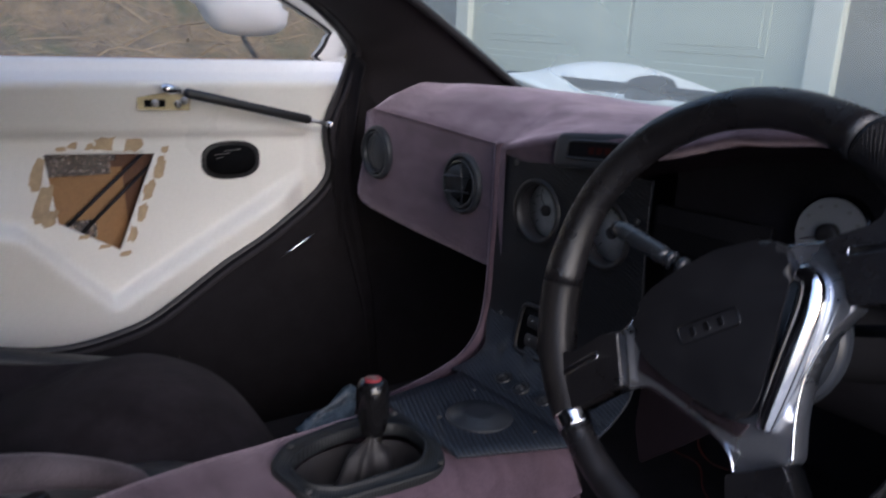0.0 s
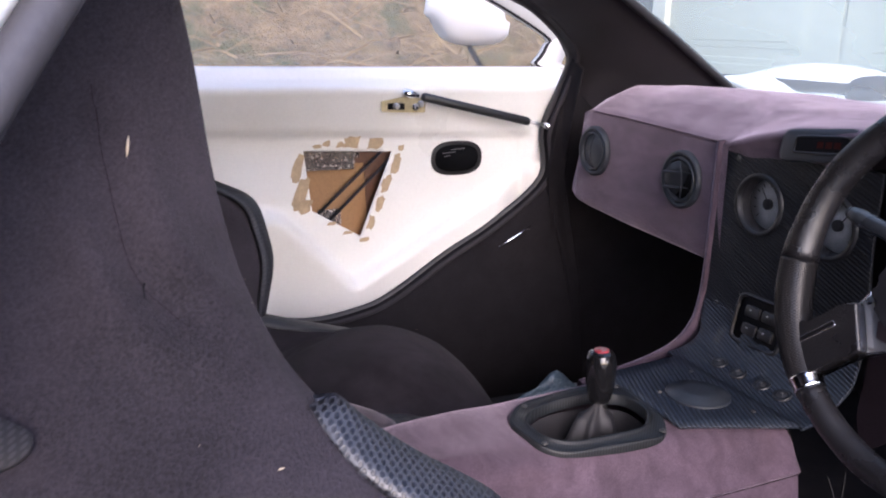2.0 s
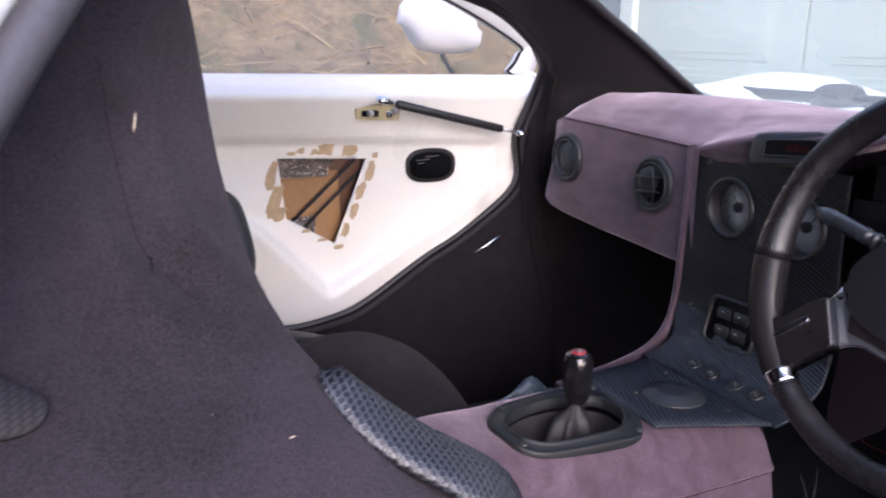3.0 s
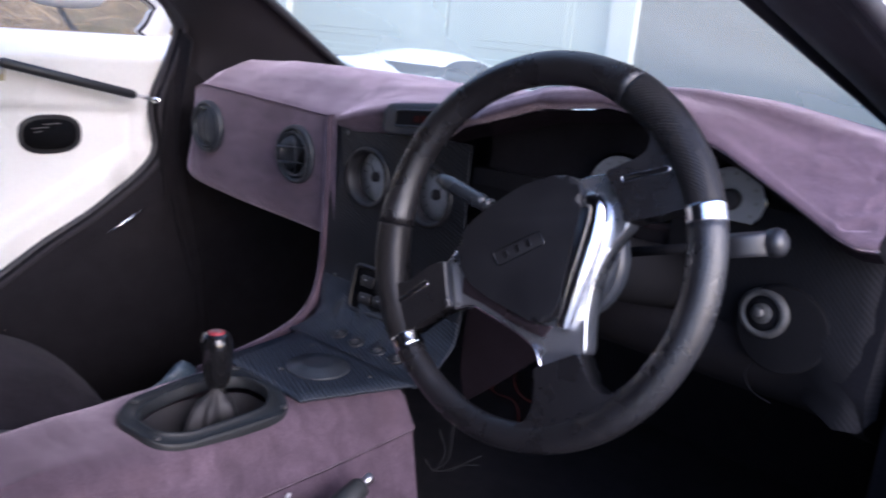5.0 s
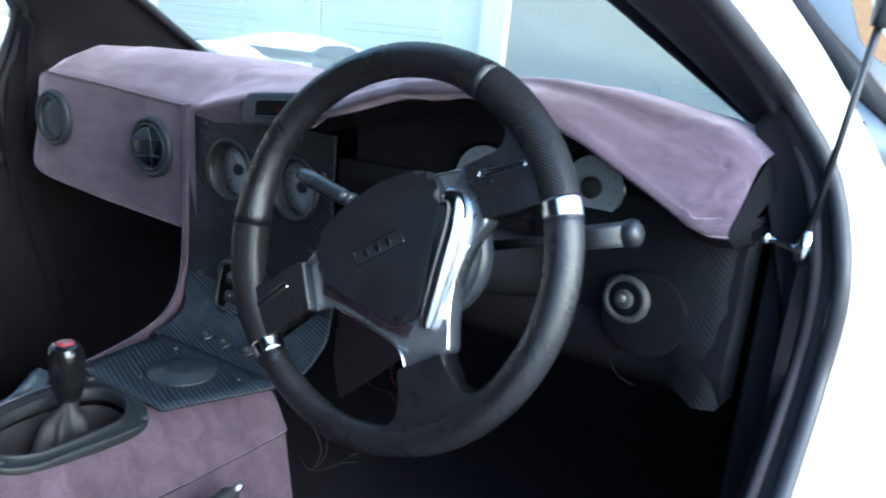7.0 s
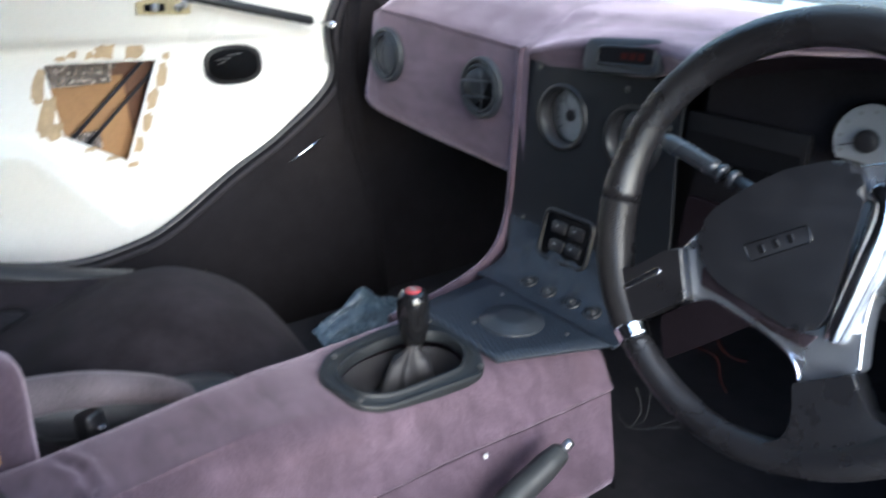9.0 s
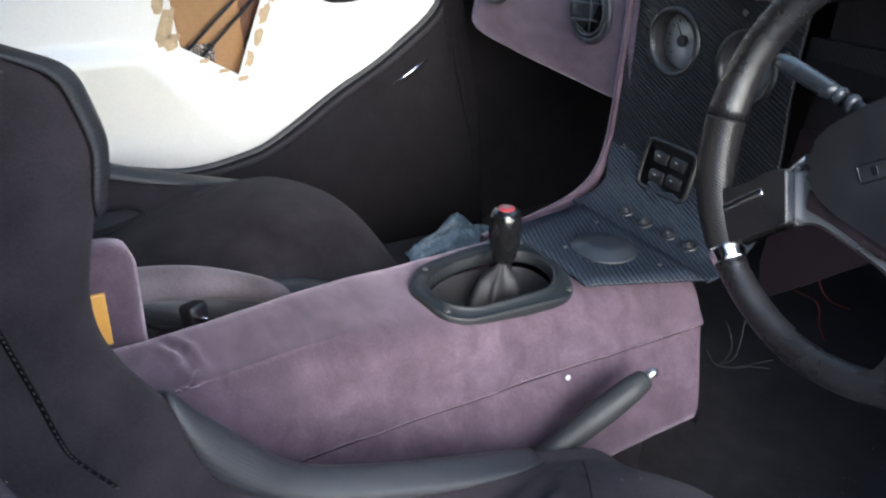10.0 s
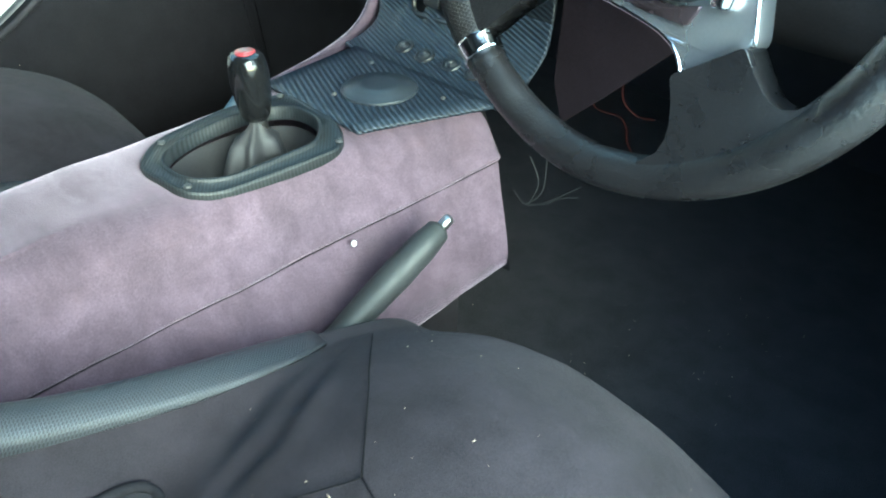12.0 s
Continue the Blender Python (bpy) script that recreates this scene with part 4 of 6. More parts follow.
# creases where the suede is gathered at the driver's end: from, to, depth and width
WRINKLES = [((0.535, 0.270, 0.921), (0.575, 0.284, 0.917), 0.0027, 0.004), ((0.575, 0.284, 0.917), (0.622, 0.310, 0.908), 0.0051, 0.004), ((0.563, 0.2669, 0.9122), (0.6025, 0.283, 0.905), 0.0041, 0.004),
            ((0.6025, 0.283, 0.905), (0.624, 0.300, 0.895), 0.0051, 0.004), ((0.575, 0.240, 0.893), (0.612, 0.262, 0.890), 0.0034, 0.0045), ((0.612, 0.262, 0.890), (0.624, 0.285, 0.880), 0.0048, 0.004),
            ((0.600, 0.222, 0.862), (0.618, 0.240, 0.866), 0.0041, 0.004), ((0.618, 0.240, 0.866), (0.626, 0.265, 0.872), 0.0051, 0.004), ((0.606, 0.212, 0.850), (0.622, 0.232, 0.850), 0.0044, 0.004)]


def settle(ob, folds):
    """Bakes the smoothed surface and presses folds into it."""
    bm = bmesh.new()
    bm.from_object(ob, bpy.context.evaluated_depsgraph_get())
    bm.normal_update()
    for v in bm.verts:
        push = 0.0012 * noise.noise(v.co * 22.0)
        for a, b, deep, wide in folds:
            a, b = Vector(a), Vector(b)
            d = b - a
            k = min(1.0, max(0.0, (v.co - a).dot(d) / d.length_squared))
            r = (v.co - a - d * k).length
            if r < wide * 3:
                push += deep * (-math.exp(-(r / wide) ** 2) + 0.7 * math.exp(-((r - 1.6 * wide) / wide) ** 2)) * (0.35 + 0.65 * math.sin(math.pi * (0.1 + 0.8 * k)))
        v.co += v.normal * push
    ob.modifiers.clear()
    bm.to_mesh(ob.data)
    bm.free()
    for f in ob.data.polygons:
        f.use_smooth = True


def build_dashboard():
    dash = thing("dashboard", "mauve suede covered dashboard with carbon weave centre panel", "dashboard")
    part("passenger_pad", grid(dash_rows(DASH, 60, True)), SUEDE, dash, "mauve suede padded passenger side")
    rows = dash_rows(DASH_MID, 160, False)
    cut = next(i for i, r in enumerate(rows) if r[0][0] > 0.632)
    turn = next(i for i, r in enumerate(rows) if r[0][0] > 0.10)
    strip = []
    for r in rows[:cut + 1]:
        # the face tucks up under the brow towards the instruments
        tuck = step(0.05, 0.18, r[0][0])
        strip.append(r[:8] + [Vector(p).lerp(Vector(r[7]).lerp(Vector(r[8]), 0.02 * k), tuck) for k, p in enumerate(r[8:], 1)])
    strip = [[(p[0] - 0.006, p[1] + 0.002, p[2] - 0.002) for p in strip[0]]] + strip
    strip = [smooth_line(r, 4) for r in strip]
    pad = part("driver_pad", grid(strip), SUEDE, dash, "mauve suede padded top with instrument brow")
    fine = pad.modifiers.new("fine", "SUBSURF")
    fine.subdivision_type, fine.levels = "SIMPLE", 1
    settle(pad, WRINKLES)
    # the brow's own shade is put into the colour of this sheet
    part("brow_underside", grid([[(p[0], p[1] + 0.003, p[2] - 0.002) for p in r[7:]] for r in rows[turn:cut + 1]]), SHADED_SUEDE, dash, "suede underside of the brow, coloured dark for its shade")
    # last rows of the suede pad, with their shade put in as near-black
    part("pad_end", grid([[(p[0], p[1] + 0.004, p[2] - 0.004) for p in r] for r in rows[cut:]]), DARK, dash, "end of the padded top, coloured dark for its shade")
    # seam along the passenger edge
    seam = []
    for i in range(40):
        x = -0.59 + 0.45 * i / 39
        _, _, _, ey, ez, _, _ = lerp_table(DASH, x)
        seam.append((x, ey + 0.0015, ez + 0.0005))
    part("seam", tube(seam, 0.0016, 6), SUEDE, dash, "stitched suede seam")
    # left border of the centre stack, sweeping down to the console
    ridge = [(-0.148, 0.285, 0.845), (-0.149, 0.287, 0.76), (-0.150, 0.287, 0.66), (-0.151, 0.284, 0.60), (-0.150, 0.272, 0.56), (-0.144, 0.240, 0.533), (-0.130, 0.18, 0.520), (-0.116, 0.10, 0.513), (-0.108, 0.04, 0.509)]
    rows = []
    for p, d, a, b in frames_along(smooth_line(ridge, 6)):
        side = Vector((1, 0, 0))
        up = d.cross(side).normalized()
        if up.y > 0 and up.z < 0.5:
            up = -up
        rows.append([p + side * sx * 0.0062 + up * sy for sx, sy in ((-1, -0.03), (-1, -0.004), (-0.6, 0.004), (0.3, 0.006), (0.85, 0.003), (1, -0.006))])
    part("stack_border", grid(rows), SUEDE, dash, "mauve suede border of the centre stack")
    part("stack_flank", grid([[(-0.152, 0.286, z), (-0.152, 0.55, z + 0.02)] for z in (0.50, 0.60, 0.72, 0.84)]), PANEL, dash, "black side of the centre stack")
    # carbon fascia: flat upright, curling onto the console
    prof = [(0.2895, 0.842), (0.2895, 0.80), (0.2895, 0.76), (0.2895, 0.72), (0.2895, 0.67), (0.2895, 0.625), (0.286, 0.595), (0.276, 0.566), (0.257, 0.543), (0.232, 0.531), (0.205, 0.527)]
    prof = [(q.y, q.z) for q in smooth_line([(0, y, z) for y, z in prof], 16)]
    rows = []
    for y, z in prof:
        k = step(0.25, 0.10, z - 0.527)
        x0, x1 = -0.1455 + 0.023 * step(0.07, 0.0, z - 0.527), 0.130 + 0.01 * k
        soft = 0.0055 * step(0.60, 0.56, z) * step(0.525, 0.535, z)
        rows.append([(x0 + (x1 - x0) * m / 110, y - soft * noise.noise((m * 0.09, z * 30, 4)), z + soft * noise.noise((m * 0.07, z * 25, 9))) for m in range(111)])
    bend = next(i for i, r in enumerate(rows) if r[0][2] < 0.600)
    bm = grid(rows[:bend + 1])
    gone = [fc for fc in bm.faces if any((fc.calc_center_median().xz - Vector(c)).length < 0.0415 for c in ((-0.060, 0.765), (0.062, 0.762)))]
    bmesh.ops.delete(bm, geom=gone, context="FACES")
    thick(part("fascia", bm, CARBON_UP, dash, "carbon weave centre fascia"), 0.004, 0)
    # the curl takes the lighter copy, for the sky it mirrors
    thick(part("fascia_curl", grid(rows[bend:]), CARBON, dash, "creased carbon weave curling onto the console, sky sheen put in its colour"), 0.004, 0)
    for x, z in ((-0.108, 0.825), (0.045, 0.823), (-0.118, 0.60), (0.115, 0.79)):
        screw(dash, (x, 0.2868, z), (0, -1, 0))
    for x, zz, nd in ((-0.060, 0.765, 2.2), (0.062, 0.762, 0.9)):
        part("gauge_hole", lathe([(0.0455, 0.004), (0.0455, -0.0035), (0.0385, -0.0036), (0.0385, 0.008)], (x, 0.288, zz), (0, 1, 0), 40, False), PLASTIC, dash, "rough edged gauge cut-out")
        dial(dash, x, 0.2935, zz, 0.0395, "round auxiliary gauge with a white dial", needle=nd)
    # clock slot in the suede strip
    slot = part("clock", prism(rounded([(-0.058, -0.022), (0.058, -0.020), (0.059, 0.022), (-0.057, 0.020)], 0.009), (0.0455, 0.2765, 0.8630), (1, 0, 0.10), (-0.10, 0.22, 1), 0.012, 0.004), VENT, dash, "grey-black rounded clock housing")
    part("bezel", tube([Vector((0.054 + a * 0.042, 0.2640 + 0.22 * b * 0.0105, 0.8668 + 0.0042 * a + b * 0.0105)) for a, b in rounded([(-1, -1), (1, -1), (1, 1), (-1, 1)], 0.3, 3)], 0.0017, 6, True), PLASTIC, slot, "raised display frame")
    part("display", prism(rounded([(-0.040, -0.0095), (0.040, -0.0095), (0.040, 0.0095), (-0.040, 0.0095)], 0.003), (0.054, 0.2647, 0.8668), (1, 0, 0.10), (-0.10, 0.22, 1), 0.0012), DARK, slot, "dark display", smooth=False)
    for a in (-0.010, 0.003, 0.016):
        part("digit_bar", prism([(a, -0.004), (a + 0.009, -0.004), (a + 0.009, 0.004), (a, 0.004)], (0.058, 0.2633, 0.8672), (1, 0, 0.10), (-0.10, 0.22, 1), 0.0004), WIRE_RED, slot, "dim reddish digit", smooth=False)
    # switch pocket low on the fascia
    lid = rounded([(-0.045, -0.036), (0.045, -0.032), (0.045, 0.036), (-0.045, 0.034)], 0.014, 4)
    tilt = Vector((0, 0.20, 1)).normalized()
    pocket = part("switch_pocket", prism(lid, (-0.026, 0.2835, 0.598), (1, 0, 0), tilt, 0.002, 0.0005), DARK, dash, "dark switch pocket")
    part("pocket_rim", tube([Vector((-0.026 + p, 0.2810, 0.598)) + tilt * q for p, q in lid], 0.0034, 10, True), PLASTIC, pocket, "rounded grey pocket rim")
    for dx, dz in ((-0.014, 0.013), (0.018, 0.014), (-0.012, -0.013), (0.019, -0.011)):
        spot = Vector((-0.026 + dx, 0.2812, 0.598)) + tilt * dz
        rocker = part("switch", prism(rounded([(-0.013, -0.008), (0.013, -0.008), (0.013, 0.008), (-0.013, 0.008)], 0.003), spot, (1, 0, 0), tilt, 0.004, 0.0015), PLASTIC, pocket)
        part("mark", prism([(-0.005, 0.002), (-0.001, 0.002), (-0.001, 0.0035), (-0.005, 0.0035)], spot + Vector((0, -0.0043, 0)), (1, 0, 0), tilt, 0.0004), PALE_DIAL, rocker, "pale switch mark", smooth=False)
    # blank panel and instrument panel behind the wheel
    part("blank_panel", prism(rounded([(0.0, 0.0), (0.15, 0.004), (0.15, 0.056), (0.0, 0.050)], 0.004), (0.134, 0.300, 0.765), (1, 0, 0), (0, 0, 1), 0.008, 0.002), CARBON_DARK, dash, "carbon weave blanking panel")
    part("dark_slot", prism([(0.0, 0.0), (0.14, 0.003), (0.14, 0.028), (0.0, 0.026)], (0.139, 0.2915, 0.768), (1, 0, 0), (0, 0, 1), 0.001), DARK, dash, "dark slot", smooth=False)
    rows = []
    for i in range(25):
        x = 0.128 + (0.638 - 0.128) * i / 24
        zt = lerp_table(DASH_MID, x)[6] + 0.01
        y = 0.335 - 0.03 * step(0.54, 0.64, x)
        rows.append([(x, y, zt), (x, y, 0.80), (x, y, 0.74), (x, y - 0.01, 0.68), (x, y + 0.02, 0.63), (x, y + 0.12, 0.58)])
    part("instrument_panel", grid(rows), DARK_TRIM, dash, "black instrument panel behind the wheel")
    for x, z, r, lab, turn in ((0.333, 0.824, 0.036, "rev counter with a white dial", 200), (0.469, 0.837, 0.034, "speedometer with a white dial", 195)):
        rim = [(r * math.cos(radians(d)), r * math.sin(radians(d))) for d in range(-40, 221, 10)]
        g = part("gauge", prism([(p * 1.08, q * 1.08) for p, q in rim], (x, 0.326, z), (1, 0, 0), (0, 0.1, 1), 0.012, 0.002), GLOSS, dash, lab)
        part("face", prism(rim, (x, 0.3135, z), (1, 0, 0), (0, 0.1, 1), 0.002, 0.0005), GREYED_WHITE, g, "white dial face, cut flat below", smooth=False)
        part("boss", lathe([(0.0115, 0.0), (0.0115, -0.006), (0.008, -0.008), (0.0005, -0.0082)], (x, 0.3112, z), (0, 1, 0), 24), RUBBER, g, "black needle boss")
        c, q = math.cos(radians(turn)), math.sin(radians(turn))
        part("needle", prism([(0.0, -0.0008), (r * 0.8, -0.0004), (r * 0.8, 0.0004), (0.0, 0.0008)], (x, 0.3075, z), (c, 0, q), (-q, 0, c), 0.0006), SATIN, g, smooth=False)
        for d in range(-30, 211, 30):
            part("numeral_bar", prism([(-0.0022, -0.0016), (0.0022, -0.0016), (0.0022, 0.0016), (-0.0022, 0.0016)], (x + r * 0.8 * math.cos(radians(d)), 0.3112 + 0.1 * r * 0.8 * math.sin(radians(d)), z + r * 0.8 * math.sin(radians(d))), (1, 0, 0), (0, 0.1, 1), 0.0004), CABLE, g, smooth=False)
    part("warning_lamps", prism(rounded([(-0.05, -0.008), (0.05, -0.008), (0.05, 0.008), (-0.05, 0.008)], 0.004), (0.40, 0.333, 0.79), (1, 0, 0), (0, 0, 1), 0.004, 0.001), GLOSS, dash, "black warning lamp strip")
    # knee panel with rough carbon edge and the ignition hole
    rows = []
    for i in range(9):
        z = 0.835 - 0.20 * i / 8
        curl = 0.05 * step(5.0, 8.0, i)
        rows.append([(0.40, 0.328 + 2 * curl, z), (0.50, 0.318 + 1.5 * curl, z), (0.56, 0.306 + curl, z), (0.615, 0.300 + 0.003 * math.sin(i * 2.1), z), (0.632 + 0.004 * math.sin(i * 1.7), 0.308, z), (0.64, 0.36, z)])
    part("knee_panel", grid(rows), CARBON_DARK, dash, "rough edged dark carbon knee panel")
    # no opening is cut: a dark disc paints the hole's shade on the panel
    part("ignition_hole", lathe([(0.047, 0.0), (0.047, -0.002), (0.044, -0.003), (0.001, -0.003)], (0.547, 0.3045, 0.717), (0, 1, 0), 32), DARK, dash, "flush dark disc as the shaded hole round the ignition lock")
    part("end_panel", block(0.645, 0.700, 0.372, 0.40, 0.40, 0.880, 0.006), DARK_TRIM, dash, "dark panel closing the dash end", smooth=False)
    round_vent(dash, -0.494, 0.298, 0.780, 0)
    round_vent(dash, -0.232, 0.293, 0.772, 35)
    return dash


build_dashboard()


def build_ignition():
    lock = thing("ignition_lock", "worn grey alloy ignition lock barrel", "ignition lock", at=(0.528, 0.312, 0.729))
    part("barrel", lathe([(0.026, 0.02), (0.027, -0.010), (0.024, -0.014), (0.019, -0.0145), (0.018, -0.009), (0.012, -0.0085), (0.011, -0.012), (0.001, -0.012)], (0, 0, 0), (0.1, 1, -0.05), 28), WORN, lock, "worn grey barrel")
    part("recess", lathe([(0.0186, -0.0118), (0.0186, -0.0124), (0.0110, -0.0124)], (0, 0, 0), (0.1, 1, -0.05), 28), DARK, lock, "dark recess round the key barrel")
    part("key_barrel", lathe([(0.0105, -0.006), (0.0105, -0.0152), (0.0095, -0.0160), (0.001, -0.0162)], (0, 0, 0), (0.1, 1, -0.05), 24), WORN, lock, "scuffed grey key barrel")
    # added dome that makes the bright spot on the key barrel
    part("bright_spot", lathe([(0.0052, -0.0158), (0.0050, -0.0172), (0.003, -0.0180), (0.0003, -0.0182)], (-0.002, 0, 0.001), (0.1, 1, -0.05), 16), DULL_ALLOY, lock, "small alloy dome added for the barrel's bright spot")
    part("lead", tube(smooth_line([(0.004, 0.0, -0.05), (-0.008, -0.008, -0.068), (0.004, -0.010, -0.086), (0.022, -0.004, -0.094)], 6), 0.0008, 6), DARK, lock, "thin dark lead")
    part("key_slot", prism([(-0.0012, -0.006), (0.0012, -0.006), (0.0012, 0.006), (-0.0012, 0.006)], (-0.0016, -0.0164, 0.0018), (1, 0, 0), (0, 0, 1), 0.0008), DARK, lock, "key slot", smooth=False)
    part("switch_block", block(-0.010, 0.022, -0.005, 0.03, -0.055, -0.026, 0.003), PLASTIC, lock, "black switch block", smooth=False)
    screw(lock, (0.026, -0.006, -0.022), (0, -1, 0), 0.003)


build_ignition()


# ---- centre console ----
def console_section(y):
    """Right-hand top edge, right-hand foot and height of the console at y."""
    right = 0.088 - 0.030 * (1 - math.exp((y - 0.03) / 0.11)) if y < 0.03 else 0.088 + 0.27 * (y - 0.03)
    top = 0.516 + 0.008 * step(-0.1, 0.1, y) - 0.020 * step(-0.15, -0.45, y)
    return right, top


def build_console():
    con = thing("centre_console", "mauve suede centre console with carbon weave top panel", "console")
    rows = []
    for i in range(105):
        y = -0.62 + (0.205 + 0.62) * i / 104
        rake = 0.018 * step(0.08, 0.205, y)
        r, t = console_section(y)
        w = 0.0018 * noise.noise((0, y * 14, 2.0))
        rs = max(r, 0.085 - 0.03 * step(-0.12, -0.32, y))
        off = lerp_table([(-0.62, 0.094), (-0.3, 0.098), (-0.2, 0.101), (-0.1, 0.098), (0.0, 0.090), (0.08, 0.080), (0.155, 0.066), (0.205, 0.056)], y)[0]
        foot = 0.075 * min(1.0, max(0.0, (0.205 - y) / 0.19))
        sx = r + 0.020 + 0.32 * (off - 0.085)
        rows.append([(-0.135, y, 0.24), (-0.120, y, 0.40), (-0.110, y, 0.470), (-0.104, y, t - 0.022), (-0.096, y, t - 0.009), (-0.082, y, t - 0.002), (-0.066, y, t - 0.0005), (-0.050, y, t + 0.0005), (-0.034, y, t + 0.001), (-0.018, y, t + 0.0015), (-0.002, y, t + 0.0018), (0.014, y, t + 0.002 + w), (0.026, y, t + 0.0018 + w), (0.5 * (0.026 + rs - 0.036), y, t + 0.001 + w),
                     (rs - 0.036, y, t - 0.0015 + w), (rs - 0.018, y, t - 0.0075), (rs - 0.005, y, t - 0.020), (0.5 * (r + rs) + 0.005, y, t - 0.045), (sx + 0.0012 + w, y, t - off + 0.008),
                     (sx + 0.0012, y, t - off + 0.0025), (sx - 0.0040, y, t - off), (sx - 0.0008, y, t - off - 0.004),
                     (sx + 0.006, y - 0.25 * rake, t - off - 0.025), (r + 0.038 + w, y - 0.7 * rake, t - 0.135), (r + 0.050 + 0.2 * foot, y - rake, t - 0.176 - foot), (r + 0.02, y - rake, t - 0.182 - foot)])
    bm = grid(rows)
    outer = [(-0.062, -0.085), (-0.015, -0.127), (0.052, -0.118), (0.068, -0.088), (0.079, 0.048), (0.058, 0.064), (-0.048, 0.068), (-0.068, 0.0)]
    inner = [(-0.038, -0.060), (-0.010, -0.106), (0.040, -0.102), (0.054, -0.074), (0.058, 0.032), (0.032, 0.052), (-0.014, 0.052), (-0.040, 0.006)]
    ring = [(0.5 * (p[0] + q[0]), 0.5 * (p[1] + q[1])) for p, q in zip(outer, inner)]

    def under_plate(c):
        """Whether a point of the top lies within the gaiter plate's middle line."""
        return c.z > 0.495 and all((q[0] - p[0]) * (c.y - p[1]) - (q[1] - p[1]) * (c.x - p[0]) > 0 for p, q in zip(ring, ring[1:] + ring[:1]))
    gone = [fc for fc in bm.faces if under_plate(fc.calc_center_median())]
    bmesh.ops.delete(bm, geom=gone, context="FACES")
    body = part("body", bm, SUEDE, con, "mauve suede covered body, scuffed")
    subdivided(body, 1)
    settle(body, [((-0.070, -0.394, 0.498), (-0.034, -0.380, 0.499), 0.0042, 0.006), ((-0.034, -0.380, 0.499), (0.000, -0.380, 0.499), 0.0045, 0.006), ((0.000, -0.380, 0.499), (0.024, -0.398, 0.499), 0.0042, 0.006),
                  ((0.085, -0.060, 0.480), (0.098, 0.030, 0.462), 0.0018, 0.010), ((0.075, -0.165, 0.470), (0.088, -0.110, 0.440), 0.0014, 0.010), ((0.105, 0.110, 0.490), (0.120, 0.160, 0.465), 0.0014, 0.009)])
    part("front_return", grid([[rows[-1][k] for k in range(14, 26)], [(p[0] * 0.8 - 0.02, p[1] + 0.035, p[2]) for p in rows[-1][14:26]]]), CARPET, con, "black edge behind the console side")
    under = [[(-0.13, y, 0.20), (-0.12, y, 0.40), (0.06, y, 0.44), (console_section(y)[0] + 0.010, y, 0.36), (console_section(y)[0] + 0.002, y, 0.20)] for y in [-0.62 + 0.078 * k for k in range(11)]]
    part("tunnel", grid(under), PANEL, con, "black carpeted tunnel under the suede")
    seam = [Vector((p[20][0] + 0.0018, p[20][1], p[20][2])) for p in rows]
    # dark tube paints the groove's shade along the seam
    part("seam", tube(seam, 0.0014, 6), GROOVE_SHADE, con, "dark tube as the shade in the stitched side seam")
    # suede web rising from the console to the dash, shade put into its colour
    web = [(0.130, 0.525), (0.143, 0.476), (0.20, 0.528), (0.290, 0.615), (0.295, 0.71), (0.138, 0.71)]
    part("side_web", prism(rounded(web, 0.008, 3), (0, 0.315, 0), (1, 0, 0), (0, 0, 1), 0.006, 0.002), SHADED_SUEDE, con, "suede web under the dash, coloured dark for its shade", smooth=False)
    # carbon top panel
    rows = []
    for i in range(13):
        y = 0.064 + 0.143 * i / 12
        r, t = console_section(y)
        x0, x1 = -0.085 - 0.018 * i / 12, r - 0.016 + 0.016 * i / 12
        rows.append([(x0 + (x1 - x0) * m / 8, y, t + 0.0065) for m in range(9)])
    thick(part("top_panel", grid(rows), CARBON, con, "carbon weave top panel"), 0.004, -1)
    for x, y in ((-0.045, 0.185), (0.085, 0.178), (0.050, 0.118), (-0.005, 0.10)):
        screw(con, (x, y, 0.5305), (0, 0, 1), 0.0030)
    part("disc", lathe([(0.0425, 0), (0.0425, 0.003), (0.0415, 0.0042), (0.0398, 0.0042), (0.0385, 0.0056), (0.034, 0.0066), (0.0335, 0.0072), (0.026, 0.0080), (0.0255, 0.0085), (0.016, 0.0090), (0.001, 0.0093)], (0.0195, 0.1435, 0.5295), (0, 0, 1), 40), VENT, con, "round dark blue plastic cover")
    for x, y, z in ((-0.047, 0.238, 0.5355), (-0.009, 0.237, 0.5350), (0.035, 0.239, 0.5358), (0.071, 0.240, 0.5362)):
        n = Vector((0, -0.35, 1))
        b = part("push_button", lathe([(0.0125, -0.002), (0.0125, 0.002), (0.010, 0.0035), (0.0092, 0.002), (0.007, 0.002), (0.0065, 0.0045), (0.001, 0.005)], (x, y, z), n, 20), PLASTIC, con, "round black push button")
        part("mark", lathe([(0.003, 0.0051), (0.0028, 0.0056), (0.0005, 0.0057)], (x, y, z), n, 8), DULL_ALLOY, b, "pale mark")
    # gaiter plate
    o, n = rounded(outer, 0.022, 6), rounded(inner, 0.024, 6)

    def resample(pts, count):
        pts = [Vector((*p, 0)) for p in pts]
        lens = [0.0]
        for a, b in zip(pts, pts[1:] + pts[:1]):
            lens.append(lens[-1] + (b - a).length)
        out = []
        for k in range(count):
            d = lens[-1] * k / count
            i = max(j for j in range(len(pts)) if lens[j] <= d)
            a, b = pts[i], pts[(i + 1) % len(pts)]
            out.append(a.lerp(b, (d - lens[i]) / max(1e-9, lens[i + 1] - lens[i])))
        return out
    a, b = resample(o, 96), resample(n, 96)
    start = min(range(96), key=lambda k: (b[k] - a[0]).length)
    b = b[start:] + b[:start]

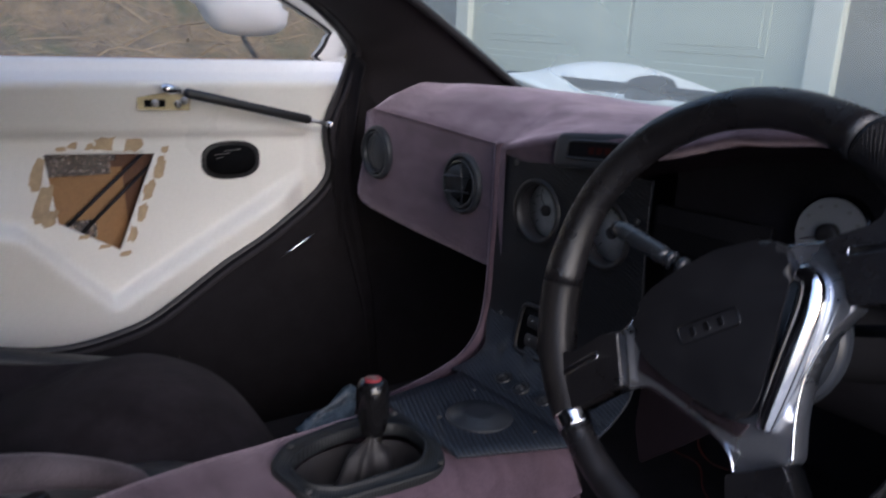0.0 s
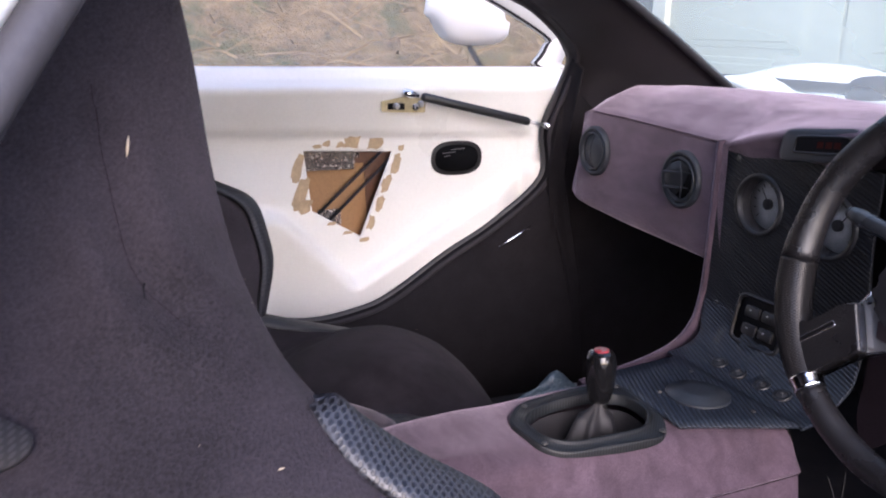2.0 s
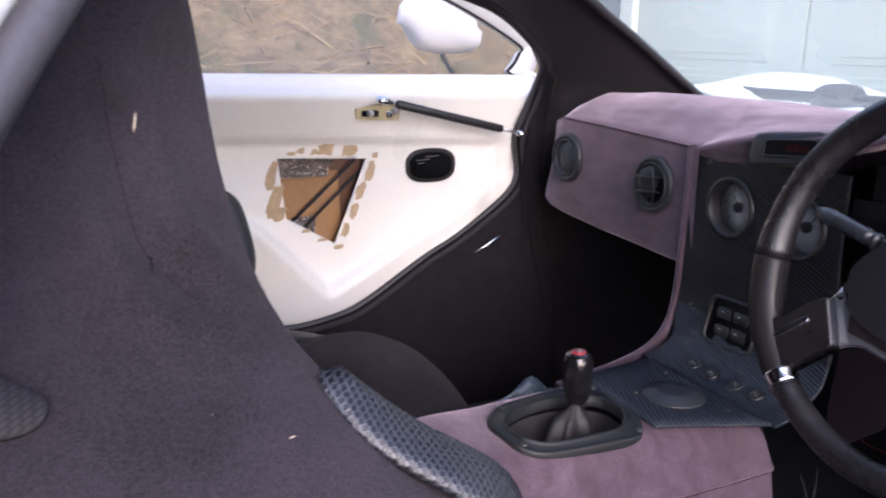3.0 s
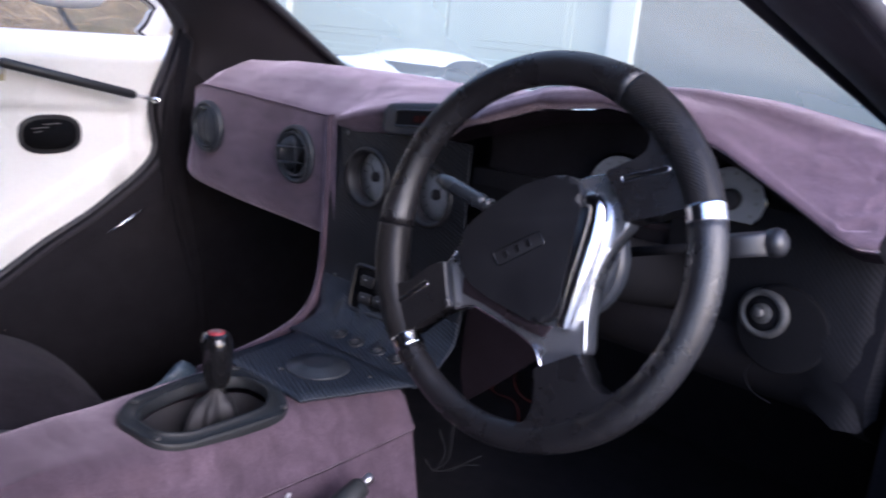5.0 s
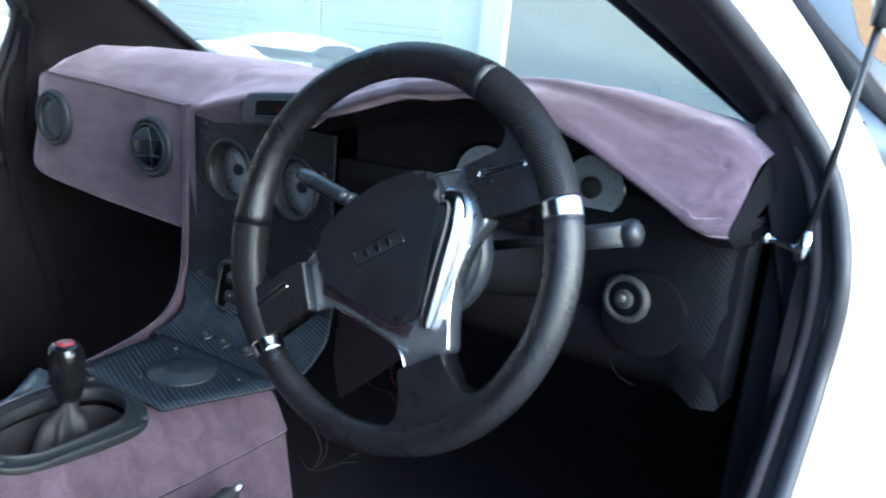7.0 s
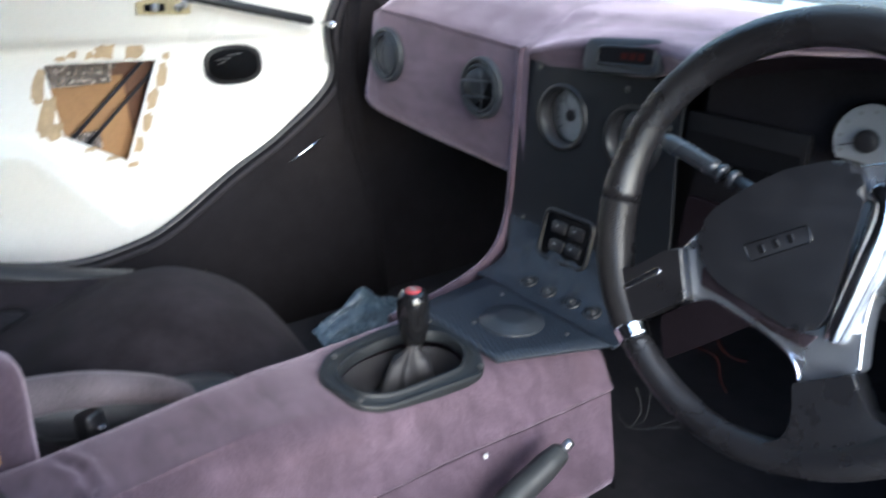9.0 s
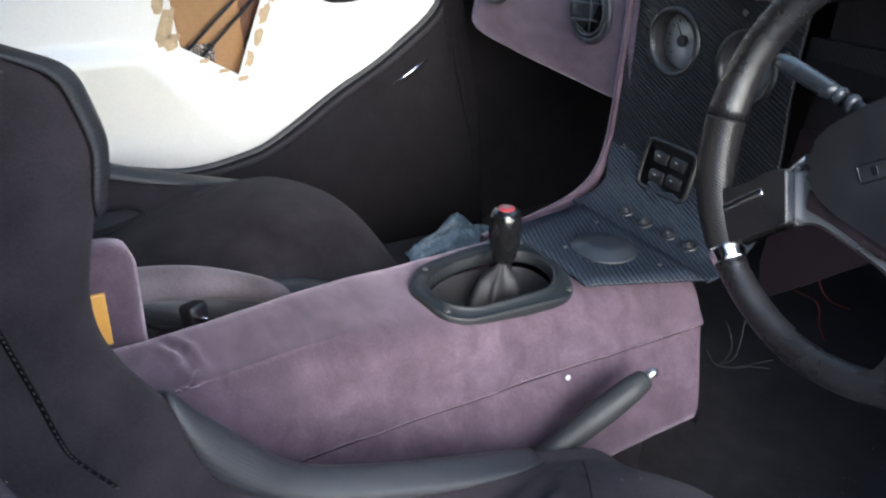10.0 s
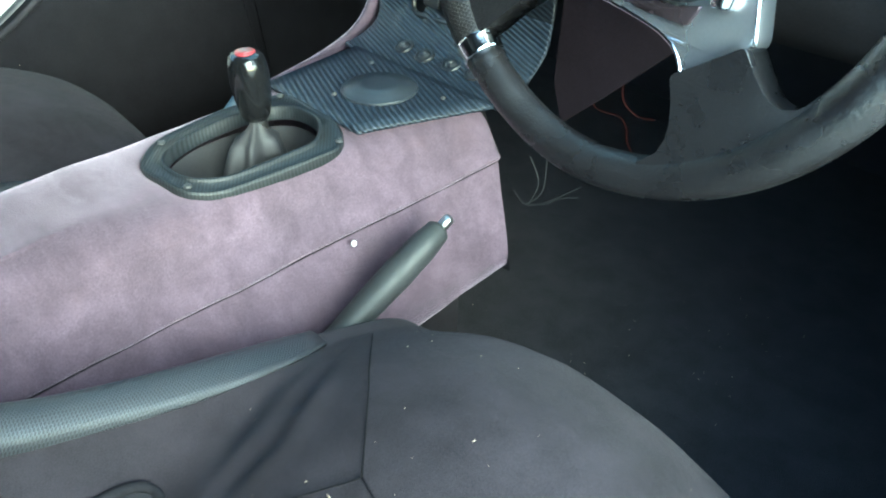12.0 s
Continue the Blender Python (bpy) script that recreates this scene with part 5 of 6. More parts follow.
    def zt(p):
        return 0.519 + 0.006 * step(-0.1, 0.1, p.y) + 0.07 * min(0.0, p.x + 0.02) * step(0.05, -0.10, p.y) - 0.012 * step(0.035, 0.080, p.x)
    rows = []
    for p, q in zip(a, b):
        wide = (q - p).length

        def spot(inward, up):
            """A point of the plate's section, so far in from its edge and so far up."""
            c = p.lerp(q, min(1.0, inward / wide)) if inward >= 0 else q.lerp(p, -inward / wide)
            return (c.x, c.y, zt(c) + up)
        rows.append([spot(0.0, -0.006), spot(0.0, 0.0030), spot(0.0008, 0.0050), spot(0.0022, 0.0058), spot(0.0040, 0.0056), spot(0.0048, 0.0048), spot(0.0056, 0.0046),
                     spot(-0.0056, 0.0046), spot(-0.0050, 0.0060), spot(-0.0036, 0.0074), spot(-0.0018, 0.0072), spot(-0.0002, 0.0060), spot(-0.00001, -0.008)])
    part("gaiter_plate", grid(rows, close_u=True), CARBON_FINE, con, "carbon weave gaiter plate, bolted down")
    for x, y in ((0.048, -0.107), (0.068, 0.050), (-0.044, 0.056), (-0.046, -0.084)):
        screw(con, (x, y, zt(Vector((x, y, 0))) + 0.0048), (0, 0, 1))
    # leather gaiter, folded up round the lever
    rows = []
    for k in range(13):
        t = k / 12
        row = []
        for m in range(48):
            q = b[m * 2]
            ang = m * 2 * math.pi / 48
            fold = 1 + 0.14 * math.sin(ang * 6 + 2.5 * t) * math.sin(math.pi * t)
            sink = -0.032 * math.sin(math.pi * min(1, t * 1.8)) if t < 0.55 else 0
            rr = (1 - t) ** 1.5
            cx, cy = 0.004 * t, -0.002 * t
            x = cx + (q.x - cx) * (rr * 0.94 + 0.06) * fold
            y = cy + (q.y - cy) * (rr * 0.94 + 0.06) * fold
            row.append((x, y, 0.508 + 0.034 * t ** 2.0 + sink * 1.4))
        rows.append(row)
    part("gaiter", grid(rows, close_v=True), RUBBER, con, "slack dull black leather gear gaiter")
    part("trim_stud", lathe([(0.0034, 0), (0.0034, 0.0010), (0.0026, 0.0020), (0.0005, 0.0024)], (0.1170, 0.0225, 0.4315), (1, 0, 0.2), 14), PALE_DIAL, con, "bright domed stud")
    return con


build_console()


def build_gear_lever():
    g = thing("gear_lever", "gloss black gear knob with a red shift plate", "gear lever", at=(0, 0, 0.534))
    axis = Vector((0.0, -0.03, 1)).normalized()
    part("stem", tube([(0.004, 0.002, -0.01), (0.002, 0.001, 0.02)], 0.007, 12), STEEL, g, "steel stem")
    prof = [(0.0100, 0.004), (0.0132, 0.005), (0.0155, 0.011), (0.0182, 0.025), (0.0198, 0.042), (0.0200, 0.054), (0.0188, 0.064), (0.0165, 0.0705), (0.0138, 0.073), (0.001, 0.0735)]
    part("knob", lathe(prof, (0, 0, 0), axis, 36), GLOSS, g, "gloss black barrel knob")
    part("shift_plate", lathe([(0.0100, 0.0735), (0.0097, 0.0748), (0.001, 0.0750)], (0, 0, 0), axis, 28), RED, g, "red shift pattern plate")
    for x, y, w, h in ((-0.005, 0.003, 0.0005, 0.005), (0.0, 0.003, 0.0005, 0.005), (0.005, 0.003, 0.0005, 0.005), (0.0, 0.003, 0.0055, 0.0005)):
        part("pattern_bar", prism([(x - w, y - h - 0.002), (x + w, y - h - 0.002), (x + w, y + h - 0.002), (x - w, y + h - 0.002)], (0, -0.0022, 0.0752), (1, 0, 0), (0, 1, 0.03), 0.0003), GREYED_WHITE, g, smooth=False)


build_gear_lever()


def build_handbrake():
    h = thing("handbrake", "black handbrake lever beside the console", "handbrake", at=(0.178, 0.091, 0.4525))
    end = Vector((0, 0, 0))
    d = (Vector((0.165, -0.06, 0.345)) - Vector((0.178, 0.1, 0.437))).normalized()
    part("grip", tube([end + d * k for k in (0.004, 0.008, 0.03, 0.07, 0.11, 0.15, 0.2)], [0.008, 0.0125, 0.0155, 0.0165, 0.0155, 0.0135, 0.012], 18), GRIP_PLASTIC, h, "black ribbed grip")
    part("button", tube([end + d * 0.006, end - d * 0.008, end - d * 0.010], [0.0060, 0.0060, 0.004], 12), STEEL, h, "steel release button")


build_handbrake()


# ---- steering wheel ----
WHEEL_AT, WHEEL_TILT, RIM, GRIP = Vector((0.418, 0.022, 0.811)), 14.5, 0.163, 0.0152


def on_wheel(u, v, w=0.0):
    t = radians(WHEEL_TILT)
    return Vector((u, v * math.sin(t) - w * math.cos(t), v * math.cos(t) + w * math.sin(t)))


def rim_piece(a0, a1, swell=0.0, n=40):
    """A stretch of the rim between two angles."""
    rows = []
    for i in range(n + 1):
        turn = (a0 + (a1 - a0) * i / n) % 360
        a = radians(turn)
        c, s = math.cos(a), math.sin(a)
        g = GRIP + swell + 0.0022 * step(15, 60, turn) * step(80, 66, turn) + 0.0022 * step(165, 186, turn) * step(228, 200, turn) - 0.0022 * step(222, 236, turn) * step(320, 285, turn)
        flat = 0.0035 * step(150, 190, turn) * step(275, 240, turn)
        row = []
        for k in range(18):
            b = k * 2 * math.pi / 18
            r, w = RIM - flat + g * math.cos(b), g * math.sin(b)
            row.append(on_wheel(r * c, r * s, w))
        rows.append(row)
    bm = grid(rows, close_v=True, caps=True)
    # length along the rim and round it, in metres, for the stitched and punched leather
    flat_map = bm.loops.layers.uv.new("leather")
    tilt = radians(WHEEL_TILT)
    for fc in bm.faces:
        pairs = []
        for lp in fc.loops:
            p = lp.vert.co
            v, w = p.y * math.sin(tilt) + p.z * math.cos(tilt), -p.y * math.cos(tilt) + p.z * math.sin(tilt)
            r = math.hypot(p.x, v)
            pairs.append([math.atan2(v, p.x), math.atan2(w, r - RIM)])
        for k, (ang, rnd) in enumerate(pairs):
            if ang - pairs[0][0] < -3:
                ang += 2 * math.pi
            if rnd - pairs[0][1] < -3:
                rnd += 2 * math.pi
            if rnd - pairs[0][1] > 3:
                rnd -= 2 * math.pi
            fc.loops[k][flat_map].uv = (ang * RIM, rnd * GRIP)
    return bm


def even(ob):
    """Keeps flat faces flat between rounded edges."""
    w = ob.modifiers.new("even", "WEIGHTED_NORMAL")
    w.keep_sharp = False
    return ob


def wheel_plate(outline, w0, w1, bevel=0.002):
    t = radians(WHEEL_TILT)
    return prism(outline, on_wheel(0, 0, w0), (1, 0, 0), (0, math.sin(t), math.cos(t)), w1 - w0, bevel, 3)


def arc(r, a0, a1, n=8):
    return [(r * math.cos(radians(a0 + (a1 - a0) * k / n)), r * math.sin(radians(a0 + (a1 - a0) * k / n))) for k in range(n + 1)]


def build_wheel():
    wheel = thing("steering_wheel", "black leather three-spoke steering wheel with chrome and silver spokes", "steering wheel", at=tuple(WHEEL_AT))
    wheel.scale = (0.945, 0.945, 0.945)
    part("rim_top", rim_piece(67, 184), LEATHER, wheel, "smooth black leather upper rim")
    part("rim_left", rim_piece(184.6, 226.5), PERFORATED, wheel, "perforated black leather grip")
    part("rim_right", rim_piece(25.6, 66.4), PERFORATED, wheel, "perforated black leather grip")
    part("rim_lower", rim_piece(231, 381.0, 0.0, 60), LEATHER, wheel, "smooth black leather lower rim")
    for a in (228.7, 23.2):
        part("band", rim_piece(a - 2.4, a + 2.4, 0.0007, 8), CHROME, wheel, "polished chrome band")
    for a in (184.3, 66.7):
        part("joint", rim_piece(a - 0.5, a + 0.5, -0.0012, 3), DARK, wheel, "dark leather joint")
    # silver centre frame
    frame_line = [(0.024, 0.066), (0.0625, 0.079), (0.084, 0.061), (0.089, 0.0435), (0.0772, 0.021), (0.0716, -0.006), (0.0717, -0.025), (0.0745, -0.044), (0.081, -0.070), (0.063, -0.084), (0.0455, -0.096), (0.037, -0.083), (0.0157, -0.0735), (-0.015, -0.066),
                  (-0.0404, -0.062), (-0.0606, -0.0705), (-0.0698, -0.0771), (-0.086, -0.060), (-0.0924, -0.0436), (-0.084, -0.0335), (-0.076, -0.019), (-0.066, 0.0)]
    even(part("centre_frame", wheel_plate(rounded(frame_line, 0.006, 4), -0.022, -0.002, 0.0025), SATIN, wheel, "brushed silver spoke frame"))
    pad = [(-0.0656, -0.0276), (-0.0692, -0.0092), (-0.061, 0.0095), (-0.039, 0.0335), (-0.0146, 0.0543), (0.0209, 0.0715), (0.0355, 0.070), (0.0465, 0.054), (0.0475, 0.040), (0.0485, 0.0125), (0.0505, -0.0124), (0.0510, -0.0385), (0.044, -0.0535), (0.032, -0.0583), (0.004, -0.0543), (-0.027, -0.0495), (-0.048, -0.042)]
    cover = even(part("centre_pad", wheel_plate(rounded(pad, 0.006, 3), -0.004, 0.010, 0.006), HORN, wheel, "matt black horn pad"))
    # moulded badge: a raised frame round a plain sunk field
    mark = rounded([(-0.0265, -0.0105), (-0.0175, -0.0210), (0.0230, 0.0095), (0.0150, 0.0195)], 0.003, 3)
    badge = part("badge", wheel_plate(mark, 0.0098, 0.0103, 0.0002), PLASTIC, cover, "moulded plain badge")
    part("badge_frame", tube([on_wheel(p, q, 0.0103) for p, q in mark], 0.0007, 6, True), GLOSS, badge, "raised badge border")
    for p, q in ((-0.0125, -0.0085), (-0.003, -0.001), (0.0065, 0.0062)):
        part("badge_bar", wheel_plate(rounded([(p - 0.0040, q + 0.0012), (p + 0.0006, q - 0.0042), (p + 0.0044, q - 0.0012), (p - 0.0002, q + 0.0042)], 0.001, 2), 0.0103, 0.0108), GLOSS, badge, smooth=False)
    line = smooth_line([on_wheel(u, v, 0.001) for u, v in ((0.048, 0.056), (0.059, 0.050), (0.0625, 0.034), (0.0615, 0.008), (0.0598, -0.018), (0.058, -0.042), (0.0575, -0.055))], 6)
    part("chrome_bar", tube(line, [0.0035 + 0.0068 * math.sin(math.pi * min(1.0, 0.12 + 0.8 * k / (len(line) - 1))) ** 0.6 for k in range(len(line))], 16), CHROME, wheel, "polished chrome bar")
    # leather sleeves running into the rim
    left = [(-0.080, -0.031), (-0.094, -0.039), (-0.112, -0.057), (-0.124, -0.067), (-0.135, -0.068)] + arc(0.158, 206, 226.5) + [(-0.0985, -0.106), (-0.083, -0.090), (-0.070, -0.0785), (-0.0600, -0.0715)]
    right = [(0.060, 0.080), (0.0800, 0.0925), (0.0895, 0.0985), (0.0935, 0.107), (0.0905, 0.118), (0.081, 0.131)] + arc(0.160, 58, 26) + [(0.134, 0.064), (0.113, 0.053), (0.089, 0.043), (0.081, 0.060)]
    low = [(0.0435, -0.095), (0.0500, -0.111), (0.0530, -0.126), (0.0500, -0.140), (0.038, -0.148)] + arc(0.158, -76, -34, 12) + [(0.128, -0.079), (0.120, -0.090), (0.110, -0.095), (0.100, -0.091), (0.090, -0.081), (0.081, -0.069)]
    for nm, o in (("left_spoke", left), ("right_spoke", right), ("lower_spoke", low)):
        even(part(nm, wheel_plate(rounded(o, 0.003, 2), -0.015, 0.0095, 0.0068), LEATHER, wheel, "black leather spoke sleeve"))
    for (a, b), (c, d) in (((-0.0925, -0.0560), (-0.1335, -0.0945)), ((0.0785, 0.0765), (0.1155, 0.0925))):
        along = Vector((c - a, d - b, 0)).normalized()
        across = Vector((-along.y, along.x, 0))
        inlay = [(a + along.x * m + across.x * q, b + along.y * m + across.y * q) for m, q in rounded([(0.0, -0.0028), (math.hypot(c - a, d - b), -0.0022), (math.hypot(c - a, d - b), 0.0022), (0.0, 0.0028)], 0.002, 4)]
        bar = part("trim_bar", wheel_plate(inlay, 0.0093, 0.0101, 0.0002), GLOSS, wheel, "slim gloss black inlay")
        part("edge", tube([on_wheel(m, q, 0.0099) for m, q in inlay], 0.0006, 6, True), CHROME, bar, "chrome edge")
    # bright machined edges of the spoke frame
    for pts in ([(-0.0616, -0.0725), (-0.0452, -0.0645), (-0.0293, -0.0650), (0.0157, -0.0735), (0.0355, -0.0825), (0.0440, -0.0950)],
                [(0.0772, 0.021), (0.0716, -0.006), (0.0715, -0.025), (0.0742, -0.044), (0.0806, -0.0695)],
                [(0.030, 0.0685), (0.0620, 0.0785), (0.0835, 0.0610), (0.0885, 0.0440)], [(-0.0762, -0.0195), (-0.0842, -0.0338), (-0.0920, -0.0440)]):
        part("bright_edge", tube(smooth_line([on_wheel(p, q, -0.0022) for p, q in pts], 5), 0.0011, 8), CHROME, wheel, "bright machined edge")
    # facet of the silver frame, its mirrored suede painted on
    part("frame_step", wheel_plate(rounded([(-0.0600, -0.0400), (-0.030, -0.0500), (0.030, -0.0600), (0.046, -0.0560), (0.040, -0.0690), (0.012, -0.0665), (-0.030, -0.0585), (-0.0560, -0.0560)], 0.003, 3), -0.0015, 0.0012, 0.0008), SUEDE_MIRROR_ALLOY, wheel, "step of the silver frame, tinted for the suede it mirrors")
    # boss and ringed collar behind
    ax = on_wheel(0, 0, 1)
    ring = [(0.050, -0.02), (0.058, -0.030), (0.060, -0.040), (0.055, -0.043), (0.055, -0.046), (0.059, -0.048), (0.061, -0.060), (0.056, -0.063), (0.056, -0.066), (0.060, -0.068), (0.061, -0.082), (0.05, -0.09), (0.03, -0.092)]
    part("boss", lathe(ring, (0, 0, 0), ax, 40), VENT, wheel, "ribbed grey boss")
    column = thing("steering_column", "black steering column shroud", "steering column", at=tuple(WHEEL_AT))
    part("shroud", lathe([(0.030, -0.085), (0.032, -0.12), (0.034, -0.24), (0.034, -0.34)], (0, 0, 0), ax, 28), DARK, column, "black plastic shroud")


build_wheel()


def stalk(base, tip, label, bright):
    """A column stalk: thin arm, ringed knob, end cap."""
    b, t = Vector(base), Vector(tip)
    d = (t - b).normalized()
    ln = (t - b).length
    st = thing("column_stalk", label, "stalk", "column stalks", at=tuple(b))
    part("arm", tube([Vector(), d * ln * 0.55], [0.0070, 0.0058] if not bright else [0.0046, 0.0042], 14), STALK if not bright else DARK, st, "black arm")
    for k in (0.55, 0.62):
        part("collar", tube([d * ln * k, d * ln * (k + 0.015), d * ln * (k + 0.035)], [0.0078, 0.0090, 0.0078], 16), STALK, st)
    if bright:
        side = d.cross(Vector((0, 0, 1))).normalized()
        up = side.cross(d)
        part("knob", prism(rounded([(-0.0105, -0.0095), (0.0105, -0.0095), (0.0105, 0.0095), (-0.0105, 0.0095)], 0.004, 3), d * ln * 0.92, side, up, ln * 0.27, 0.002), PLASTIC, st, "square black switch")
        part("end_cap", tube([d * ln * 0.90, d * ln * 0.925, d * ln * 0.97, d * ln, d * (ln + 0.003)], [0.009, 0.0112, 0.0120, 0.0105, 0.006], 18), PLASTIC, st, "rounded end cap")
    else:
        part("knob", tube([d * ln * 0.66, d * ln * 0.70, d * ln * 0.94, d * ln], [0.0072, 0.0082, 0.0088, 0.0068], 16), STALK, st, "ribbed knob")
        part("end_cap", tube([d * ln, d * (ln + 0.004)], [0.0068, 0.005], 14), PLASTIC, st, "end cap")


stalk((0.405, 0.130, 0.785), (0.230, 0.122, 0.828), "black wiper stalk on the steering column", False)
stalk((0.462, 0.115, 0.806), (0.590, 0.120, 0.845), "black indicator stalk on the steering column", True)


# ---- seats ----
#       centre y, z     wing y, z        raise: how square the wing stands
SEAT = [(0.060, 0.285, 0.02, 0.29), (0.086, 0.355, 0.045, 0.345), (0.068, 0.404, 0.030, 0.378), (0.026, 0.454, -0.005, 0.400), (-0.047, 0.497, -0.055, 0.414), (-0.12, 0.506, -0.100, 0.430),
        (-0.22, 0.474, -0.195, 0.456), (-0.33, 0.425, -0.275, 0.482), (-0.43, 0.405, -0.345, 0.511), (-0.51, 0.425, -0.388, 0.560), (-0.56, 0.475, -0.425, 0.606), (-0.59, 0.56, -0.457, 0.650),
        (-0.612, 0.66, -0.481, 0.705), (-0.630, 0.76, -0.466, 0.770), (-0.643, 0.83, -0.455, 0.824), (-0.653, 0.88, -0.468, 0.874), (-0.663, 0.93, -0.517, 0.899), (-0.668, 0.965, -0.531, 0.930),
        (-0.675, 1.01, -0.535, 0.985), (-0.685, 1.06, -0.542, 1.05), (-0.705, 1.115, -0.63, 1.105), (-0.73, 1.125, -0.71, 1.12)]


NARROW = {15: 0.97, 16: 0.88, 17: 0.70, 18: 0.62, 19: 0.60, 20: 0.56, 21: 0.50}
ACROSS = [(0.0, 0.0), (0.05, 0.0), (0.10, 0.012), (0.132, 0.07), (0.155, 0.24), (0.172, 0.52), (0.186, 0.84), (0.199, 0.98), (0.213, 1.01)]
OUTER = [(0.228, 0.010), (0.238, 0.035), (0.243, 0.085), (0.243, 0.14), (0.238, 0.18)]


def seat_row(at):
    i = min(int(at), len(SEAT) - 2)
    return tuple(a + (b - a) * (at - i) for a, b in zip(SEAT[i], SEAT[i + 1]))


def seat_point(at, x):
    """A point of the seat's skin: at counts the rows from the front of the cushion, x runs across."""
    cy, cz, wy, wz = seat_row(at)
    slim = NARROW.get(int(at), 1.0) + (NARROW.get(min(int(at) + 1, 21), 1.0) - NARROW.get(int(at), 1.0)) * (at - int(at))
    if x <= ACROSS[-1][0]:
        rise = lerp_table(ACROSS, x)[0]
        p = Vector((x * slim, cy + (wy - cy) * rise, cz + (wz - cz) * rise))
        crown = step(0.5, 2.5, at) * step(8.5, 5.5, at)
        p.z -= 0.048 * crown * min(1.0, x / 0.15) ** 2 * max(0.0, 1 - rise)
    else:
        drop = lerp_table([(ACROSS[-1][0], 0.0)] + OUTER, x)[0] if x < 0.2429 else 0.14
        back = step(7.0, 11.0, at)
        p = Vector((x * slim, wy - drop * back, wz - drop * (1 - back)))
    return p


def slumped(p, at):
    """The foam of the door-side shoulder wing has slumped back from years of climbing in."""
    if p.x <= 0:
        return p
    k = step(11.5, 14.4, at) * step(16.3, 15.4, at) * min(1.0, p.x / 0.19) ** 2
    return Vector((p.x, p.y - 0.005 * k, p.z - 0.006 * k))


def onto_seat(p):
    """Lifts a point on the cushion onto the cloth."""
    best = min((abs(q.y - p[1]), q.z) for q in (seat_point(k * 0.05, abs(p[0])) for k in range(40, 170)))
    return Vector((p[0], p[1], max(p[2], best[1]) if abs(best[1] - p[2]) < 0.02 else p[2]))


# folds in the cloth: from, to, depth and width
FOLDS = [((-0.137, -0.126, 0.456), (-0.104, -0.193, 0.454), 0.004, 0.010), ((-0.104, -0.193, 0.454), (-0.104, -0.232, 0.444), 0.004, 0.010), ((-0.169, -0.157, 0.441), (-0.140, -0.205, 0.439), 0.0035, 0.009),
         ((-0.155, -0.10, 0.44), (-0.120, -0.16, 0.455), 0.003, 0.008), ((-0.19, -0.05, 0.41), (-0.07, -0.134, 0.478), 0.003, 0.006), ((-0.07, -0.134, 0.478), (-0.02, -0.18, 0.478), 0.003, 0.006),
         ((0.05, -0.43, 0.42), (0.12, -0.36, 0.44), 0.004, 0.012), ((-0.12, -0.48, 0.43), (-0.05, -0.50, 0.43), 0.004, 0.012), ((-0.10, -0.62, 0.70), (0.08, -0.62, 0.71), 0.004, 0.014)]


# stitched crease round the door-side wing
CREASE = [(0.1512, -0.5642, 0.9820), (0.1539, -0.5641, 0.9749), (0.1551, -0.5632, 0.9647), (0.1590, -0.5615, 0.9532), (0.1626, -0.5601, 0.9432), (0.1637, -0.5589, 0.9356), (0.1669, -0.5570, 0.9301), (0.1705, -0.5514, 0.9227), (0.1743, -0.5464, 0.9170)]
FOLDS += [(p, q, 0.0028, 0.0065) for p, q in zip(CREASE, CREASE[1:])] + [((0.1668, -0.5558, 0.9308), (0.183, -0.5334, 0.9256), 0.0022, 0.008)]


